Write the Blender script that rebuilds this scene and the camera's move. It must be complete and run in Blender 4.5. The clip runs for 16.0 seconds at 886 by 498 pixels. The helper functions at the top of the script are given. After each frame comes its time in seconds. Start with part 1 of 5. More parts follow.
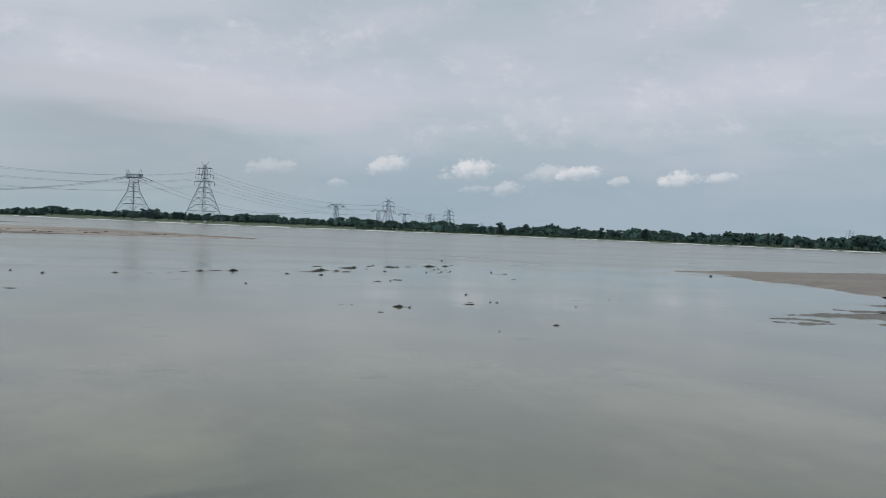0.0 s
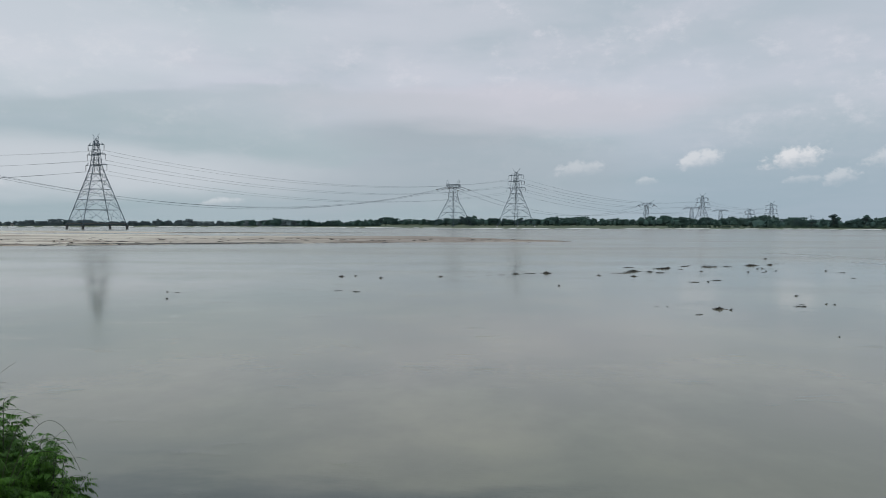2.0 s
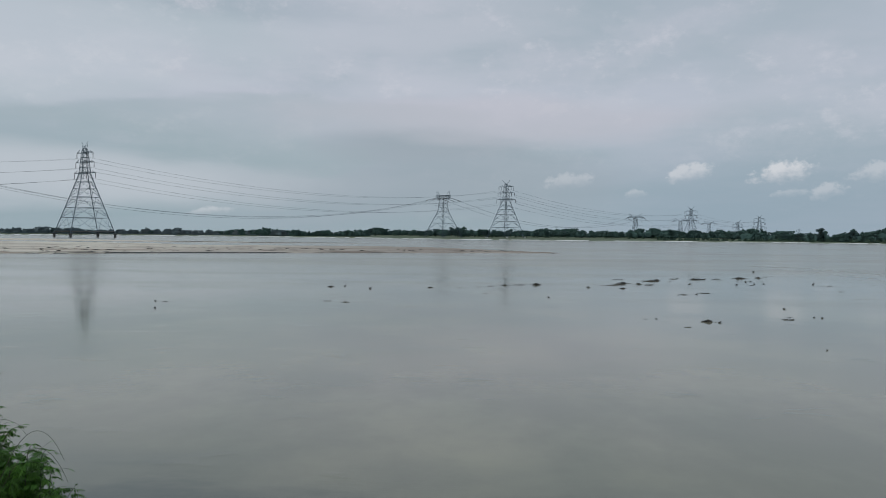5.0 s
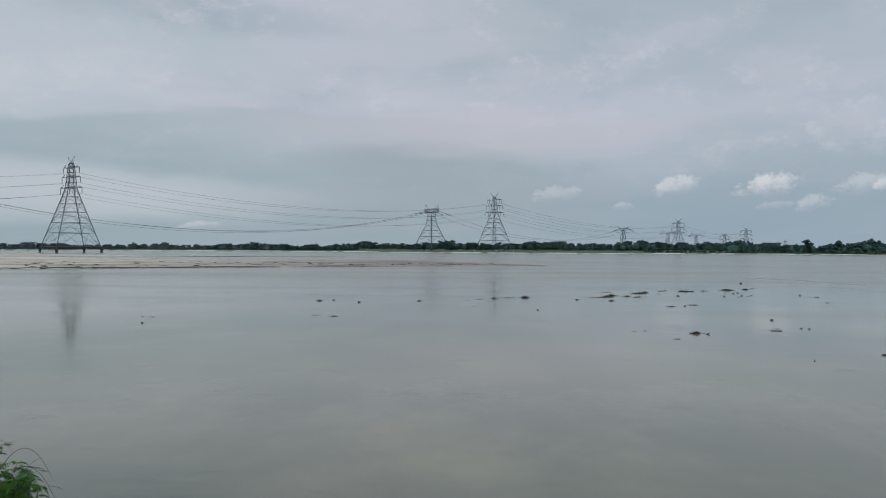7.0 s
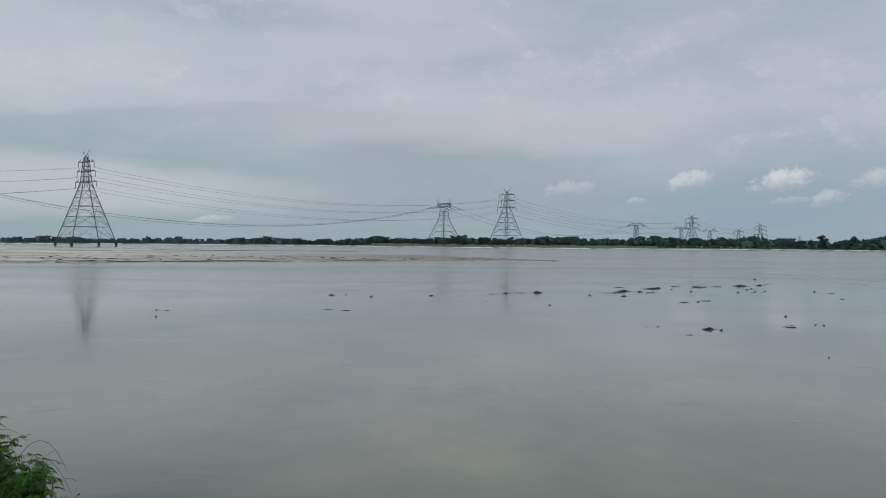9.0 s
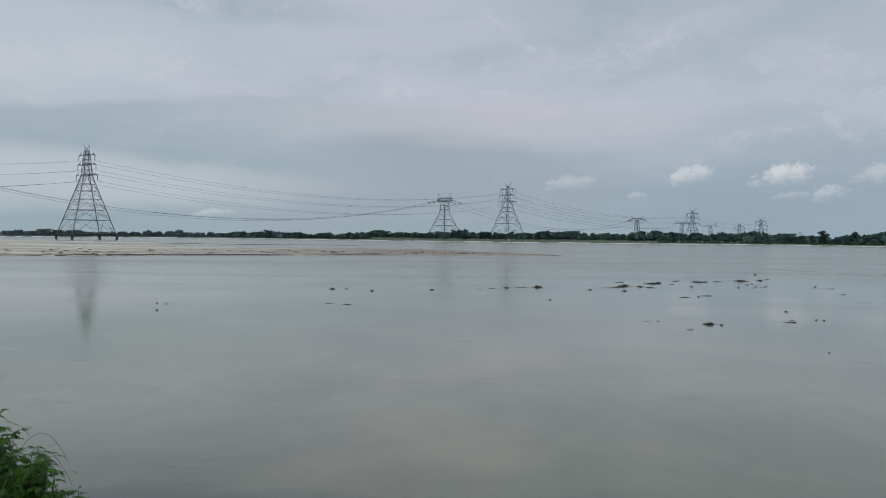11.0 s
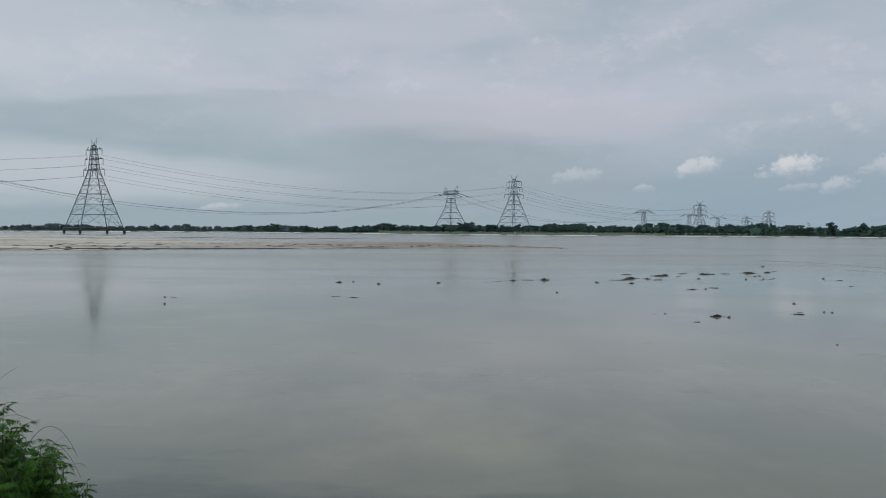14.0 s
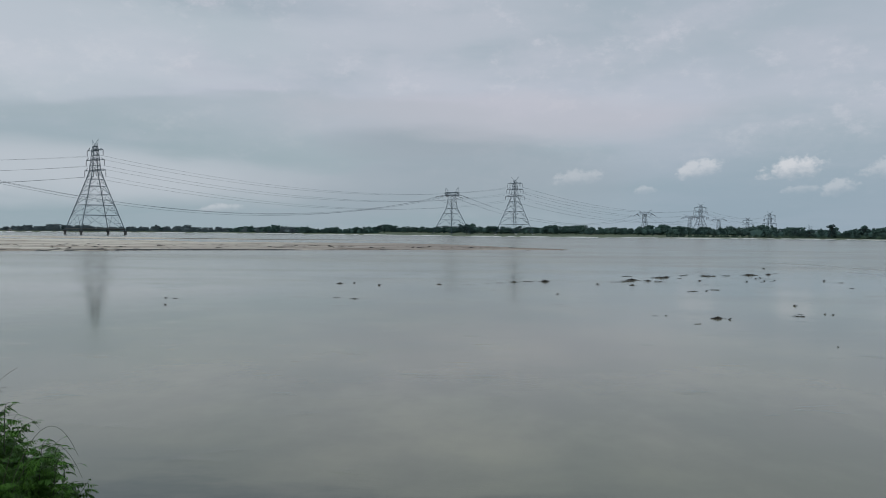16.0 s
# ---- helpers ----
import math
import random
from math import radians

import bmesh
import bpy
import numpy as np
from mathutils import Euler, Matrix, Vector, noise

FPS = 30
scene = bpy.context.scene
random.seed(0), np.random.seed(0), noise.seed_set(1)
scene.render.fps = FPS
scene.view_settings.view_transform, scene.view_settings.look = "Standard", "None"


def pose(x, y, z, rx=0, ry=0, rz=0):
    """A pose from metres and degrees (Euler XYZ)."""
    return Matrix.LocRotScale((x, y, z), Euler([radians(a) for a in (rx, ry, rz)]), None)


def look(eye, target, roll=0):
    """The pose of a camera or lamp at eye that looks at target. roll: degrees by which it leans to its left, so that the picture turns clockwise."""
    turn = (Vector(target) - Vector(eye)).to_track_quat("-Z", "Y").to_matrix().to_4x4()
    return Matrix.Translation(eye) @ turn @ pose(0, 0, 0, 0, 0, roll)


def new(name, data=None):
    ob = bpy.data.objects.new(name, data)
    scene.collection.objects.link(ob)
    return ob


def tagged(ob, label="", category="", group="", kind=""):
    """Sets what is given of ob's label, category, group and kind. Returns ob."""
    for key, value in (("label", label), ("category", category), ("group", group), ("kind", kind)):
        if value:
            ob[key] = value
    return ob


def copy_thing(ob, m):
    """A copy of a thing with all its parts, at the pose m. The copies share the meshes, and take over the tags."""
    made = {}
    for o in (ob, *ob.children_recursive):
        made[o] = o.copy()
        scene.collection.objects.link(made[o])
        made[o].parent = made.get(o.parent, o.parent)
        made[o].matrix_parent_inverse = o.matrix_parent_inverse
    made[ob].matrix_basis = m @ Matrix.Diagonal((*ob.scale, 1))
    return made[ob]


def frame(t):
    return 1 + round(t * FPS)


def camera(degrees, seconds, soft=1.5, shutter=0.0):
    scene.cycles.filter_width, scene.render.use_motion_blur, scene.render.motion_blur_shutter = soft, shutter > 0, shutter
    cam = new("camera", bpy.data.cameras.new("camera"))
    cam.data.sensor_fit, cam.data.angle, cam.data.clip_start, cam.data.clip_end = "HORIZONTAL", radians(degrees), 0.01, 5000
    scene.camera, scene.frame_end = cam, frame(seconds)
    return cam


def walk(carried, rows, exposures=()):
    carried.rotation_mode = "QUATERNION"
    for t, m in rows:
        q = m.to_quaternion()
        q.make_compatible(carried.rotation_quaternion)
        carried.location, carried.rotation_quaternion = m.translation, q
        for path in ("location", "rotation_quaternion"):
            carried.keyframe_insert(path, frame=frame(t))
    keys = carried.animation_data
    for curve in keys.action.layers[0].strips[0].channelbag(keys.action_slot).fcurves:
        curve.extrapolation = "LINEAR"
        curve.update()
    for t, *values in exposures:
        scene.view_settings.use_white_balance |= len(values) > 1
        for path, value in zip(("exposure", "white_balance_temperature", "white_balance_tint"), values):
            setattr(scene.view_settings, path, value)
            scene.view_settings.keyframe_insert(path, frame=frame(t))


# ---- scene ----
cam = camera(59.2, 16.0, soft=0.9)
PATH = [
    (0, (0.109, -0.005, 3.469), (37.89, 92.55, 1.06), 2.41),
    (0.1, (0.109, -0.005, 3.468), (30.75, 95.16, 1.17), 2.76),
    (0.2, (0.118, -0.006, 3.470), (22.24, 97.48, 0.72), 3.17),
    (0.3, (0.129, -0.005, 3.479), (13.60, 99.02, -0.08), 3.23),
    (0.4, (0.135, -0.005, 3.486), (5.58, 99.78, -0.09), 2.76),
    (0.5, (0.137, -0.003, 3.501), (-1.37, 99.89, -0.80), 2.18),
    (0.6, (0.137, -0.003, 3.503), (-6.39, 99.65, -1.64), 1.12),
    (0.7, (0.126, -0.002, 3.509), (-9.31, 99.40, -1.92), 0.46),
    (0.8, (0.108, -0.004, 3.508), (-10.68, 99.27, -1.90), 0.21),
    (1, (0.091, -0.006, 3.502), (-12.31, 99.09, -1.65), -0.43),
    (1.2, (0.068, -0.008, 3.503), (-9.80, 99.43, -0.37), -0.84),
    (1.5, (0.034, -0.011, 3.504), (-4.97, 99.81, 0.35), -1.21),
    (1.7, (0.029, -0.006, 3.501), (-2.21, 99.93, 0.66), -0.66),
    (2, (0.022, 0.002, 3.497), (-0.47, 99.95, 0.37), 0.18),
    (2.2, (0.024, 0.008, 3.498), (-0.42, 99.94, -0.21), 0.22),
    (2.5, (0.026, 0.017, 3.499), (0.60, 99.96, 0.24), 0.59),
    (2.7, (0.011, 0.013, 3.489), (1.09, 99.95, 0.18), 0.91),
    (3, (-0.011, 0.008, 3.475), (0.29, 99.91, -0.98), 1.31),
    (3.2, (-0.009, 0.014, 3.485), (-1.62, 99.86, -1.85), 1.21),
    (3.5, (-0.006, 0.023, 3.500), (-4.08, 99.87, -0.36), 1.01),
    (3.7, (0.001, 0.017, 3.502), (-4.78, 99.87, 0.84), 0.87),
    (4, (0.011, 0.007, 3.505), (-3.90, 99.92, 2.19), 0.88),
    (4.2, (0.009, 0.007, 3.503), (-3.19, 99.95, 2.62), 0.99),
    (4.5, (0.005, 0.008, 3.499), (-1.24, 99.99, 2.39), 0.96),
    (4.7, (0.004, 0.008, 3.499), (-0.08, 99.99, 1.67), 0.84),
    (6.8, (-0.004, 0.002, 3.499), (2.38, 99.97, 3.48), 0.26),
    (7, (-0.005, 0.002, 3.499), (2.27, 99.98, 3.49), 0.33),
    (7.5, (-0.005, -0.003, 3.490), (1.59, 99.98, 2.54), 0.29),
    (7.7, (-0.003, 0.000, 3.492), (1.23, 99.98, 1.84), 0.30),
    (8, (-0.001, 0.005, 3.495), (0.11, 99.97, 0.86), 0.34),
    (8.2, (-0.002, 0.005, 3.501), (-0.19, 99.96, 0.53), 0.45),
    (8.5, (-0.003, 0.004, 3.510), (-0.29, 99.98, 1.30), 0.47),
    (8.7, (-0.002, 0.001, 3.508), (0.45, 99.98, 1.47), 0.61),
    (9, (-0.001, -0.004, 3.505), (0.71, 99.99, 2.81), 0.50),
    (9.2, (-0.001, -0.004, 3.505), (0.89, 99.99, 3.11), 0.73),
    (11.3, (-0.006, 0.001, 3.503), (0.53, 99.99, 2.01), 0.63),
    (11.5, (-0.006, 0.001, 3.503), (0.45, 99.99, 2.33), 0.61),
    (12, (-0.004, -0.004, 3.499), (0.51, 99.99, 2.75), 0.47),
    (12.5, (-0.001, -0.000, 3.501), (0.49, 100.00, 2.69), 0.47),
    (12.7, (-0.001, 0.003, 3.499), (0.63, 100.00, 2.60), 0.43),
    (13, (0.000, 0.007, 3.497), (0.40, 99.98, 1.35), 0.41),
    (13.5, (-0.007, 0.009, 3.498), (0.09, 99.98, 1.19), 0.48),
    (14, (-0.003, 0.005, 3.500), (-0.19, 99.98, 1.17), 0.44),
    (14.5, (-0.000, -0.000, 3.500), (-0.00, 99.98, 1.30), 0.46),
    (15, (-0.010, 0.007, 3.495), (0.14, 99.99, 1.78), 0.36),
    (15.5, (-0.007, 0.007, 3.497), (0.01, 99.99, 1.41), 0.48),
    (16, (-0.007, 0.004, 3.497), (-0.29, 99.98, 1.35), 0.56),
]
walk(cam, [(t, look(eye, target, roll)) for t, eye, target, roll in PATH],
     [(0, 0.05, 6620, 10), (0.8, 0.08, 6620, 10), (3.4, 0.08, 6600, 10), (4.0, -0.11, 6470, 9.4), (16, -0.11, 6470, 9.4)])

# ---- sky, sun ----
SUN_EL, SUN_AZ = radians(48), radians(215)
world = bpy.data.worlds.new("overcast_sky")
scene.world = world
world.use_nodes = True
wn, wl = world.node_tree.nodes, world.node_tree.links
wn.clear()


def wmath(op, a, b=None, c=None, clamp=False):
    n = wn.new("ShaderNodeMath")
    n.operation, n.use_clamp = op, clamp
    for i, v in enumerate((a, b, c)):
        if v is None:
            continue
        if isinstance(v, (int, float)):
            n.inputs[i].default_value = v
        else:
            wl.new(v, n.inputs[i])
    return n.outputs[0]


def wmix(fac, a, b):
    n = wn.new("ShaderNodeMix")
    n.data_type = "RGBA"
    for s, v in ((n.inputs[0], fac), (n.inputs[6], a), (n.inputs[7], b)):
        if isinstance(v, (int, float)):
            s.default_value = v
        elif isinstance(v, tuple):
            s.default_value = (*v, 1)
        else:
            wl.new(v, s)
    return n.outputs[2]


def wnoise(vec, scale, detail=6.0, rough=0.55):
    n = wn.new("ShaderNodeTexNoise")
    n.inputs["Scale"].default_value, n.inputs["Detail"].default_value, n.inputs["Roughness"].default_value = scale, detail, rough
    wl.new(vec, n.inputs["Vector"])
    return n.outputs["Fac"]


def wvec(x, y, z):
    n = wn.new("ShaderNodeCombineXYZ")
    for i, v in enumerate((x, y, z)):
        if isinstance(v, (int, float)):
            n.inputs[i].default_value = v
        else:
            wl.new(v, n.inputs[i])
    return n.outputs[0]


def wramp(v, lo, hi):
    n = wn.new("ShaderNodeMapRange")
    n.interpolation_type = "SMOOTHSTEP"
    n.inputs["From Min"].default_value, n.inputs["From Max"].default_value = lo, hi
    wl.new(v, n.inputs["Value"])
    return n.outputs["Result"]


coord = wn.new("ShaderNodeTexCoord")
split = wn.new("ShaderNodeSeparateXYZ")
wl.new(coord.outputs["Generated"], split.inputs[0])
dx, dy, dz = split.outputs
az = wmath("MULTIPLY", wmath("ARCTAN2", dx, dy), 57.2958)
el = wmath("MULTIPLY", wmath("ARCSINE", dz), 57.2958)
# cloud deck: seen on a flat layer overhead, so that it crowds into bands towards the horizon
deep = wmath("ADD", wmath("MAXIMUM", dz, 0.0), 0.10)
deck = wvec(wmath("DIVIDE", dx, deep), wmath("DIVIDE", dy, deep), 0.35)
broad = wnoise(deck, 0.55, 4.0, 0.5)
fine = wnoise(deck, 1.7, 7.0, 0.62)
low = wvec(wmath("MULTIPLY", az, 0.05), wmath("MULTIPLY", el, 0.21), 2.2)
bands = wnoise(low, 1.0, 5.0, 0.5)
lump = wnoise(wvec(wmath("MULTIPLY", az, 0.16), wmath("MULTIPLY", el, 0.30), 7.7), 1.0, 6.0, 0.6)

sky = wn.new("ShaderNodeTexSky")
sky.sky_type, sky.sun_disc = "NISHITA", False
sky.sun_elevation, sky.sun_rotation, sky.air_density, sky.dust_density = SUN_EL, SUN_AZ, 1.0, 2.0
clear = wn.new("ShaderNodeVectorMath")
clear.operation = "SCALE"
wl.new(sky.outputs[0], clear.inputs[0])
clear.inputs["Scale"].default_value = 0.10

LIGHT_CLOUD, GREY_CLOUD, HAZE, BLUE_HAZE, WHITE = (0.565, 0.595, 0.68), (0.425, 0.50, 0.56), (0.318, 0.418, 0.468), (0.305, 0.402, 0.486), (0.72, 0.735, 0.77)
c = wmix(wramp(broad, 0.33, 0.62), LIGHT_CLOUD, GREY_CLOUD)
c = wmix(wmath("MULTIPLY", wramp(fine, 0.42, 0.66), 0.18), c, (0.62, 0.62, 0.69))
c = wmix(wmath("MULTIPLY", wramp(lump, 0.46, 0.70), 0.38), c, (0.64, 0.645, 0.715))
tuft = wnoise(wvec(wmath("MULTIPLY", az, 0.45), wmath("MULTIPLY", el, 0.7), 3.3), 1.0, 8.0, 0.68)
c = wmix(wmath("MULTIPLY", wmath("MULTIPLY", wramp(tuft, 0.50, 0.68), wramp(lump, 0.40, 0.60)), 0.50), c, (0.68, 0.685, 0.745))
c = wmix(0.10, c, clear.outputs[0])


def bank_of_cloud(c, az0, el0, wide, high, colour, most, ragged=1.0):
    """A long soft bank of cloud about a direction, in degrees."""
    u = wmath("DIVIDE", wmath("ADD", wmath("SUBTRACT", az, az0), wmath("MULTIPLY", wmath("SUBTRACT", lump, 0.5), wide * ragged)), wide)
    v = wmath("DIVIDE", wmath("ADD", wmath("SUBTRACT", el, el0), wmath("MULTIPLY", wmath("SUBTRACT", bands, 0.5), 5.0 * high * ragged)), high)
    d = wmath("ADD", wmath("MULTIPLY", u, u), wmath("MULTIPLY", v, v))
    return wmix(wmath("MULTIPLY", wramp(d, 1.0, 0.0), most), c, colour)


c = wmix(wmath("MULTIPLY", wramp(el, 10.0, 2.0), 0.8), c, wmix(wramp(az, 2.0, 20.0), HAZE, BLUE_HAZE))
c = bank_of_cloud(c, -28, 3.6, 29, 2.5, (0.548, 0.596, 0.652), 0.90, 0.25)
c = bank_of_cloud(c, -38, 3.0, 7, 2.4, (0.61, 0.65, 0.70), 0.6, 0.3)
c = bank_of_cloud(c, -28, 14.0, 24, 5.5, (0.60, 0.665, 0.72), 0.40, 0.6)
c = bank_of_cloud(c, -1, 3.6, 17, 4.2, (0.36, 0.41, 0.472), 0.5, 0.5)
c = bank_of_cloud(c, -17, 7.8, 30, 2.3, (0.37, 0.46, 0.505), 0.50, 1.2)
c = bank_of_cloud(c, -3, 14.5, 15, 5.0, (0.61, 0.63, 0.71), 0.4, 0.8)
c = bank_of_cloud(c, -1, 6.4, 10, 1.4, (0.36, 0.42, 0.475), 0.6, 0.5)
c = bank_of_cloud(c, 4, 8.4, 20, 2.4, (0.56, 0.56, 0.63), 0.6, 0.5)


def cumulus(c, az0, el0, wide, high, most):
    """A small fair-weather cloud: a heaped, crisp top that melts away towards its base."""
    u, h = wmath("DIVIDE", wmath("SUBTRACT", az, az0), wide), wmath("DIVIDE", wmath("SUBTRACT", el, el0), high)
    tex = wvec(az, wmath("MULTIPLY", el, 1.3), az0)
    puff = wmath("ADD", wmath("MULTIPLY", wmath("SUBTRACT", wnoise(tex, 1.1, 2.0, 0.5), 0.5), 2.4), wmath("MULTIPLY", wmath("SUBTRACT", wnoise(tex, 2.6, 5.0, 0.58), 0.5), 1.7))
    rise = wmath("SUBTRACT", h, wmath("MULTIPLY", u, 0.28))
    under = wmath("MULTIPLY", wramp(rise, 0.0, -1.0), 0.9)
    d = wmath("SUBTRACT", 1.0, wmath("ADD", wmath("MULTIPLY", u, u), wmath("MULTIPLY", wmath("MULTIPLY", rise, rise), wmath("ADD", 0.85, under))))
    d = wmath("ADD", d, wmath("MULTIPLY", puff, 0.70))
    melt = wmath("ADD", wmath("ADD", rise, wmath("MULTIPLY", puff, 0.45)), wmath("MULTIPLY", u, -0.25))
    body = wmath("MULTIPLY", wmath("MULTIPLY", wramp(d, 0.0, 0.72), wramp(melt, -1.0, 0.55)), most)
    tone = wmix(wramp(wmath("ADD", rise, wmath("MULTIPLY", puff, 0.4)), -0.8, 0.5), (0.50, 0.54, 0.60), WHITE)
    return wmix(body, c, tone)


for cloud in ((24.0, 4.4, 2.3, 0.95, 0.86), (18.0, 4.45, 1.85, 0.8, 0.60), (9.6, 3.95, 2.0, 0.7, 0.34), (14.3, 3.1, 0.9, 0.4, 0.32),
              (-16.0, 1.55, 1.9, 0.4, 0.42), (26.7, 3.1, 1.3, 0.7, 0.40), (24.4, 3.05, 1.2, 0.35, 0.25), (29.6, 4.3, 2.0, 0.8, 0.40), (31.9, 4.4, 1.9, 0.65, 0.72),
              (34.6, 3.9, 0.9, 0.45, 0.45), (38.9, 4.15, 1.7, 0.75, 0.80), (41.6, 4.3, 1.1, 0.5, 0.6), (-32.0, 2.4, 3.4, 0.8, 0.42)):
    c = cumulus(c, *cloud)
# unseen darker cloud base with a ragged lower rim, added to darken the near water's reflection
rim = wmath("ADD", el, wmath("MULTIPLY", wmath("SUBTRACT", lump, 0.5), 9.0))
c = wmix(wmath("MULTIPLY", wramp(rim, 19.6, 22.0), 0.85), c, (0.235, 0.295, 0.345))
# an overcast sky is brighter overhead than low down
over = wn.new("ShaderNodeVectorMath")
over.operation = "SCALE"
wl.new(c, over.inputs[0])
wl.new(wmath("ADD", 1.0, wmath("MULTIPLY", wramp(el, 28.0, 75.0), 2.6)), over.inputs["Scale"])
c = over.outputs[0]
background = wn.new("ShaderNodeBackground")
background.inputs["Strength"].default_value = 0.98
wl.new(c, background.inputs["Color"])
wl.new(background.outputs[0], wn.new("ShaderNodeOutputWorld").inputs["Surface"])

sun = new("sun", bpy.data.lights.new("sun", "SUN"))
sun.data.energy, sun.data.angle, sun.data.color = 0.7, radians(25), (1.0, 0.96, 0.9)
sun.matrix_world = look((math.sin(SUN_AZ) * math.cos(SUN_EL) * 60, math.cos(SUN_AZ) * math.cos(SUN_EL) * 60, math.sin(SUN_EL) * 60), (0, 0, 0))


# ---- materials ----
def material(name, dark, light, scale=1.0, rough=0.7, bump=0.2, fine_scale=None, metal=0.0, stretch=(1, 1, 1), per_object=0.0, specular=0.5, through_leaf=0.0, low=0.5, high=1.0, tufted=0.0):
    """Two scales of noise between two colours, with relief of the finer one."""
    m = bpy.data.materials.new(name)
    m.use_nodes = True
    n, l = m.node_tree.nodes, m.node_tree.links
    b = n["Principled BSDF"]
    geo, mapping = n.new("ShaderNodeTexCoord"), n.new("ShaderNodeMapping")
    mapping.inputs["Scale"].default_value = stretch
    l.new(geo.outputs["Object"], mapping.inputs[0])
    big, small = n.new("ShaderNodeTexNoise"), n.new("ShaderNodeTexNoise")
    big.inputs["Scale"].default_value, big.inputs["Detail"].default_value = scale, 4
    small.inputs["Scale"].default_value, small.inputs["Detail"].default_value = fine_scale or scale * 9, 5
    for t in (big, small):
        l.new(mapping.outputs[0], t.inputs["Vector"])
    add = n.new("ShaderNodeMath")
    add.operation = "MULTIPLY_ADD"
    l.new(small.outputs["Fac"], add.inputs[0])
    add.inputs[1].default_value = 0.5
    l.new(big.outputs["Fac"], add.inputs[2])
    ramp = n.new("ShaderNodeMapRange")
    ramp.inputs["From Min"].default_value, ramp.inputs["From Max"].default_value = low, high
    l.new(add.outputs[0], ramp.inputs["Value"])
    mix = n.new("ShaderNodeMix")
    mix.data_type = "RGBA"
    mix.inputs[6].default_value, mix.inputs[7].default_value = (*dark, 1), (*light, 1)
    l.new(ramp.outputs[0], mix.inputs[0])
    colour = mix.outputs[2]
    if per_object:
        info, hsv, vary = n.new("ShaderNodeObjectInfo"), n.new("ShaderNodeHueSaturation"), n.new("ShaderNodeMapRange")
        vary.inputs["To Min"].default_value, vary.inputs["To Max"].default_value = 1 - per_object, 1 + per_object
        l.new(info.outputs["Random"], vary.inputs["Value"])
        l.new(vary.outputs[0], hsv.inputs["Value"])
        l.new(colour, hsv.inputs["Color"])
        colour = hsv.outputs[0]
    l.new(colour, b.inputs["Base Color"])
    b.inputs["Roughness"].default_value, b.inputs["Metallic"].default_value = rough, metal
    b.inputs["Specular IOR Level"].default_value = specular
    if bump:
        bp = n.new("ShaderNodeBump")
        bp.inputs["Strength"].default_value, bp.inputs["Distance"].default_value = bump, 0.05
        l.new(small.outputs["Fac"], bp.inputs["Height"])
        l.new(bp.outputs[0], b.inputs["Normal"])
    if tufted:
        # many soft leaves within each blade-like facet: the facet's own slant counts only in part
        face, keep, lean, unit = n.new("ShaderNodeNewGeometry"), n.new("ShaderNodeVectorMath"), n.new("ShaderNodeVectorMath"), n.new("ShaderNodeVectorMath")
        keep.operation, lean.operation, unit.operation = "SCALE", "ADD", "NORMALIZE"
        l.new(face.outputs["Normal"], keep.inputs[0])
        keep.inputs["Scale"].default_value = 1 - tufted
        l.new(keep.outputs[0], lean.inputs[0])
        lean.inputs[1].default_value = (0, -0.5 * tufted, 0.75 * tufted)
        l.new(lean.outputs[0], unit.inputs[0])
        l.new(unit.outputs[0], b.inputs["Normal"])
    if through_leaf:
        b.inputs["Transmission Weight"].default_value = 0.0
        tr, ms = n.new("ShaderNodeBsdfTranslucent"), n.new("ShaderNodeMixShader")
        l.new(colour, tr.inputs["Color"])
        ms.inputs[0].default_value = through_leaf
        l.new(b.outputs[0], ms.inputs[1])
        l.new(tr.outputs[0], ms.inputs[2])
        l.new(ms.outputs[0], n["Material Output"].inputs["Surface"])
    return m


STEEL = material("galvanised_steel", (0.045, 0.072, 0.092), (0.084, 0.121, 0.150), 0.3, 0.6, 0.0, metal=0.3)
GLASSY = material("dark_insulator", (0.05, 0.05, 0.055), (0.09, 0.09, 0.10), 2.0, 0.35, 0.0)
CABLE = material("weathered_cable", (0.062, 0.082, 0.096), (0.100, 0.124, 0.140), 0.2, 0.6, 0.0)
CONCRETE = material("stained_concrete", (0.035, 0.037, 0.037), (0.085, 0.087, 0.085), 0.5, 0.85, 0.3)
PALE_CONCRETE = material("pale_concrete", (0.45, 0.44, 0.41), (0.62, 0.6, 0.57), 0.5, 0.85, 0.3)
LIMEWASH = material("grimy_limewash", (0.30, 0.29, 0.27), (0.48, 0.46, 0.43), 0.8, 0.9, 0.2)
SAND = material("river_sand", (0.27, 0.205, 0.155), (0.60, 0.53, 0.44), 0.16, 0.85, 0.15, 1.1, stretch=(0.14, 1.5, 1), low=0.58, high=0.82)
WET_SAND = material("wet_river_sand", (0.152, 0.114, 0.084), (0.240, 0.188, 0.140), 0.12, 0.5, 0.15, 1.5, stretch=(0.5, 1.6, 1))
WET_SILT = material("wet_silt", (0.100, 0.083, 0.066), (0.165, 0.138, 0.110), 0.25, 0.45, 0.15, 1.8, stretch=(0.4, 1.6, 1))
MUD = material("wet_mud", (0.018, 0.016, 0.014), (0.048, 0.042, 0.035), 0.3, 0.5, 0.3, 2.0)
SEAM = material("seam_grey", (0.13, 0.125, 0.11), (0.19, 0.182, 0.16), 0.2, 0.35, 0.1, 2.0)
# darker than real earth: the ferns' deep shade is painted into the colour
SHADED_SOIL = material("shade_dark_soil", (0.006, 0.0055, 0.0045), (0.017, 0.015, 0.011), 1.2, 1.0, 0.6, specular=0.05)
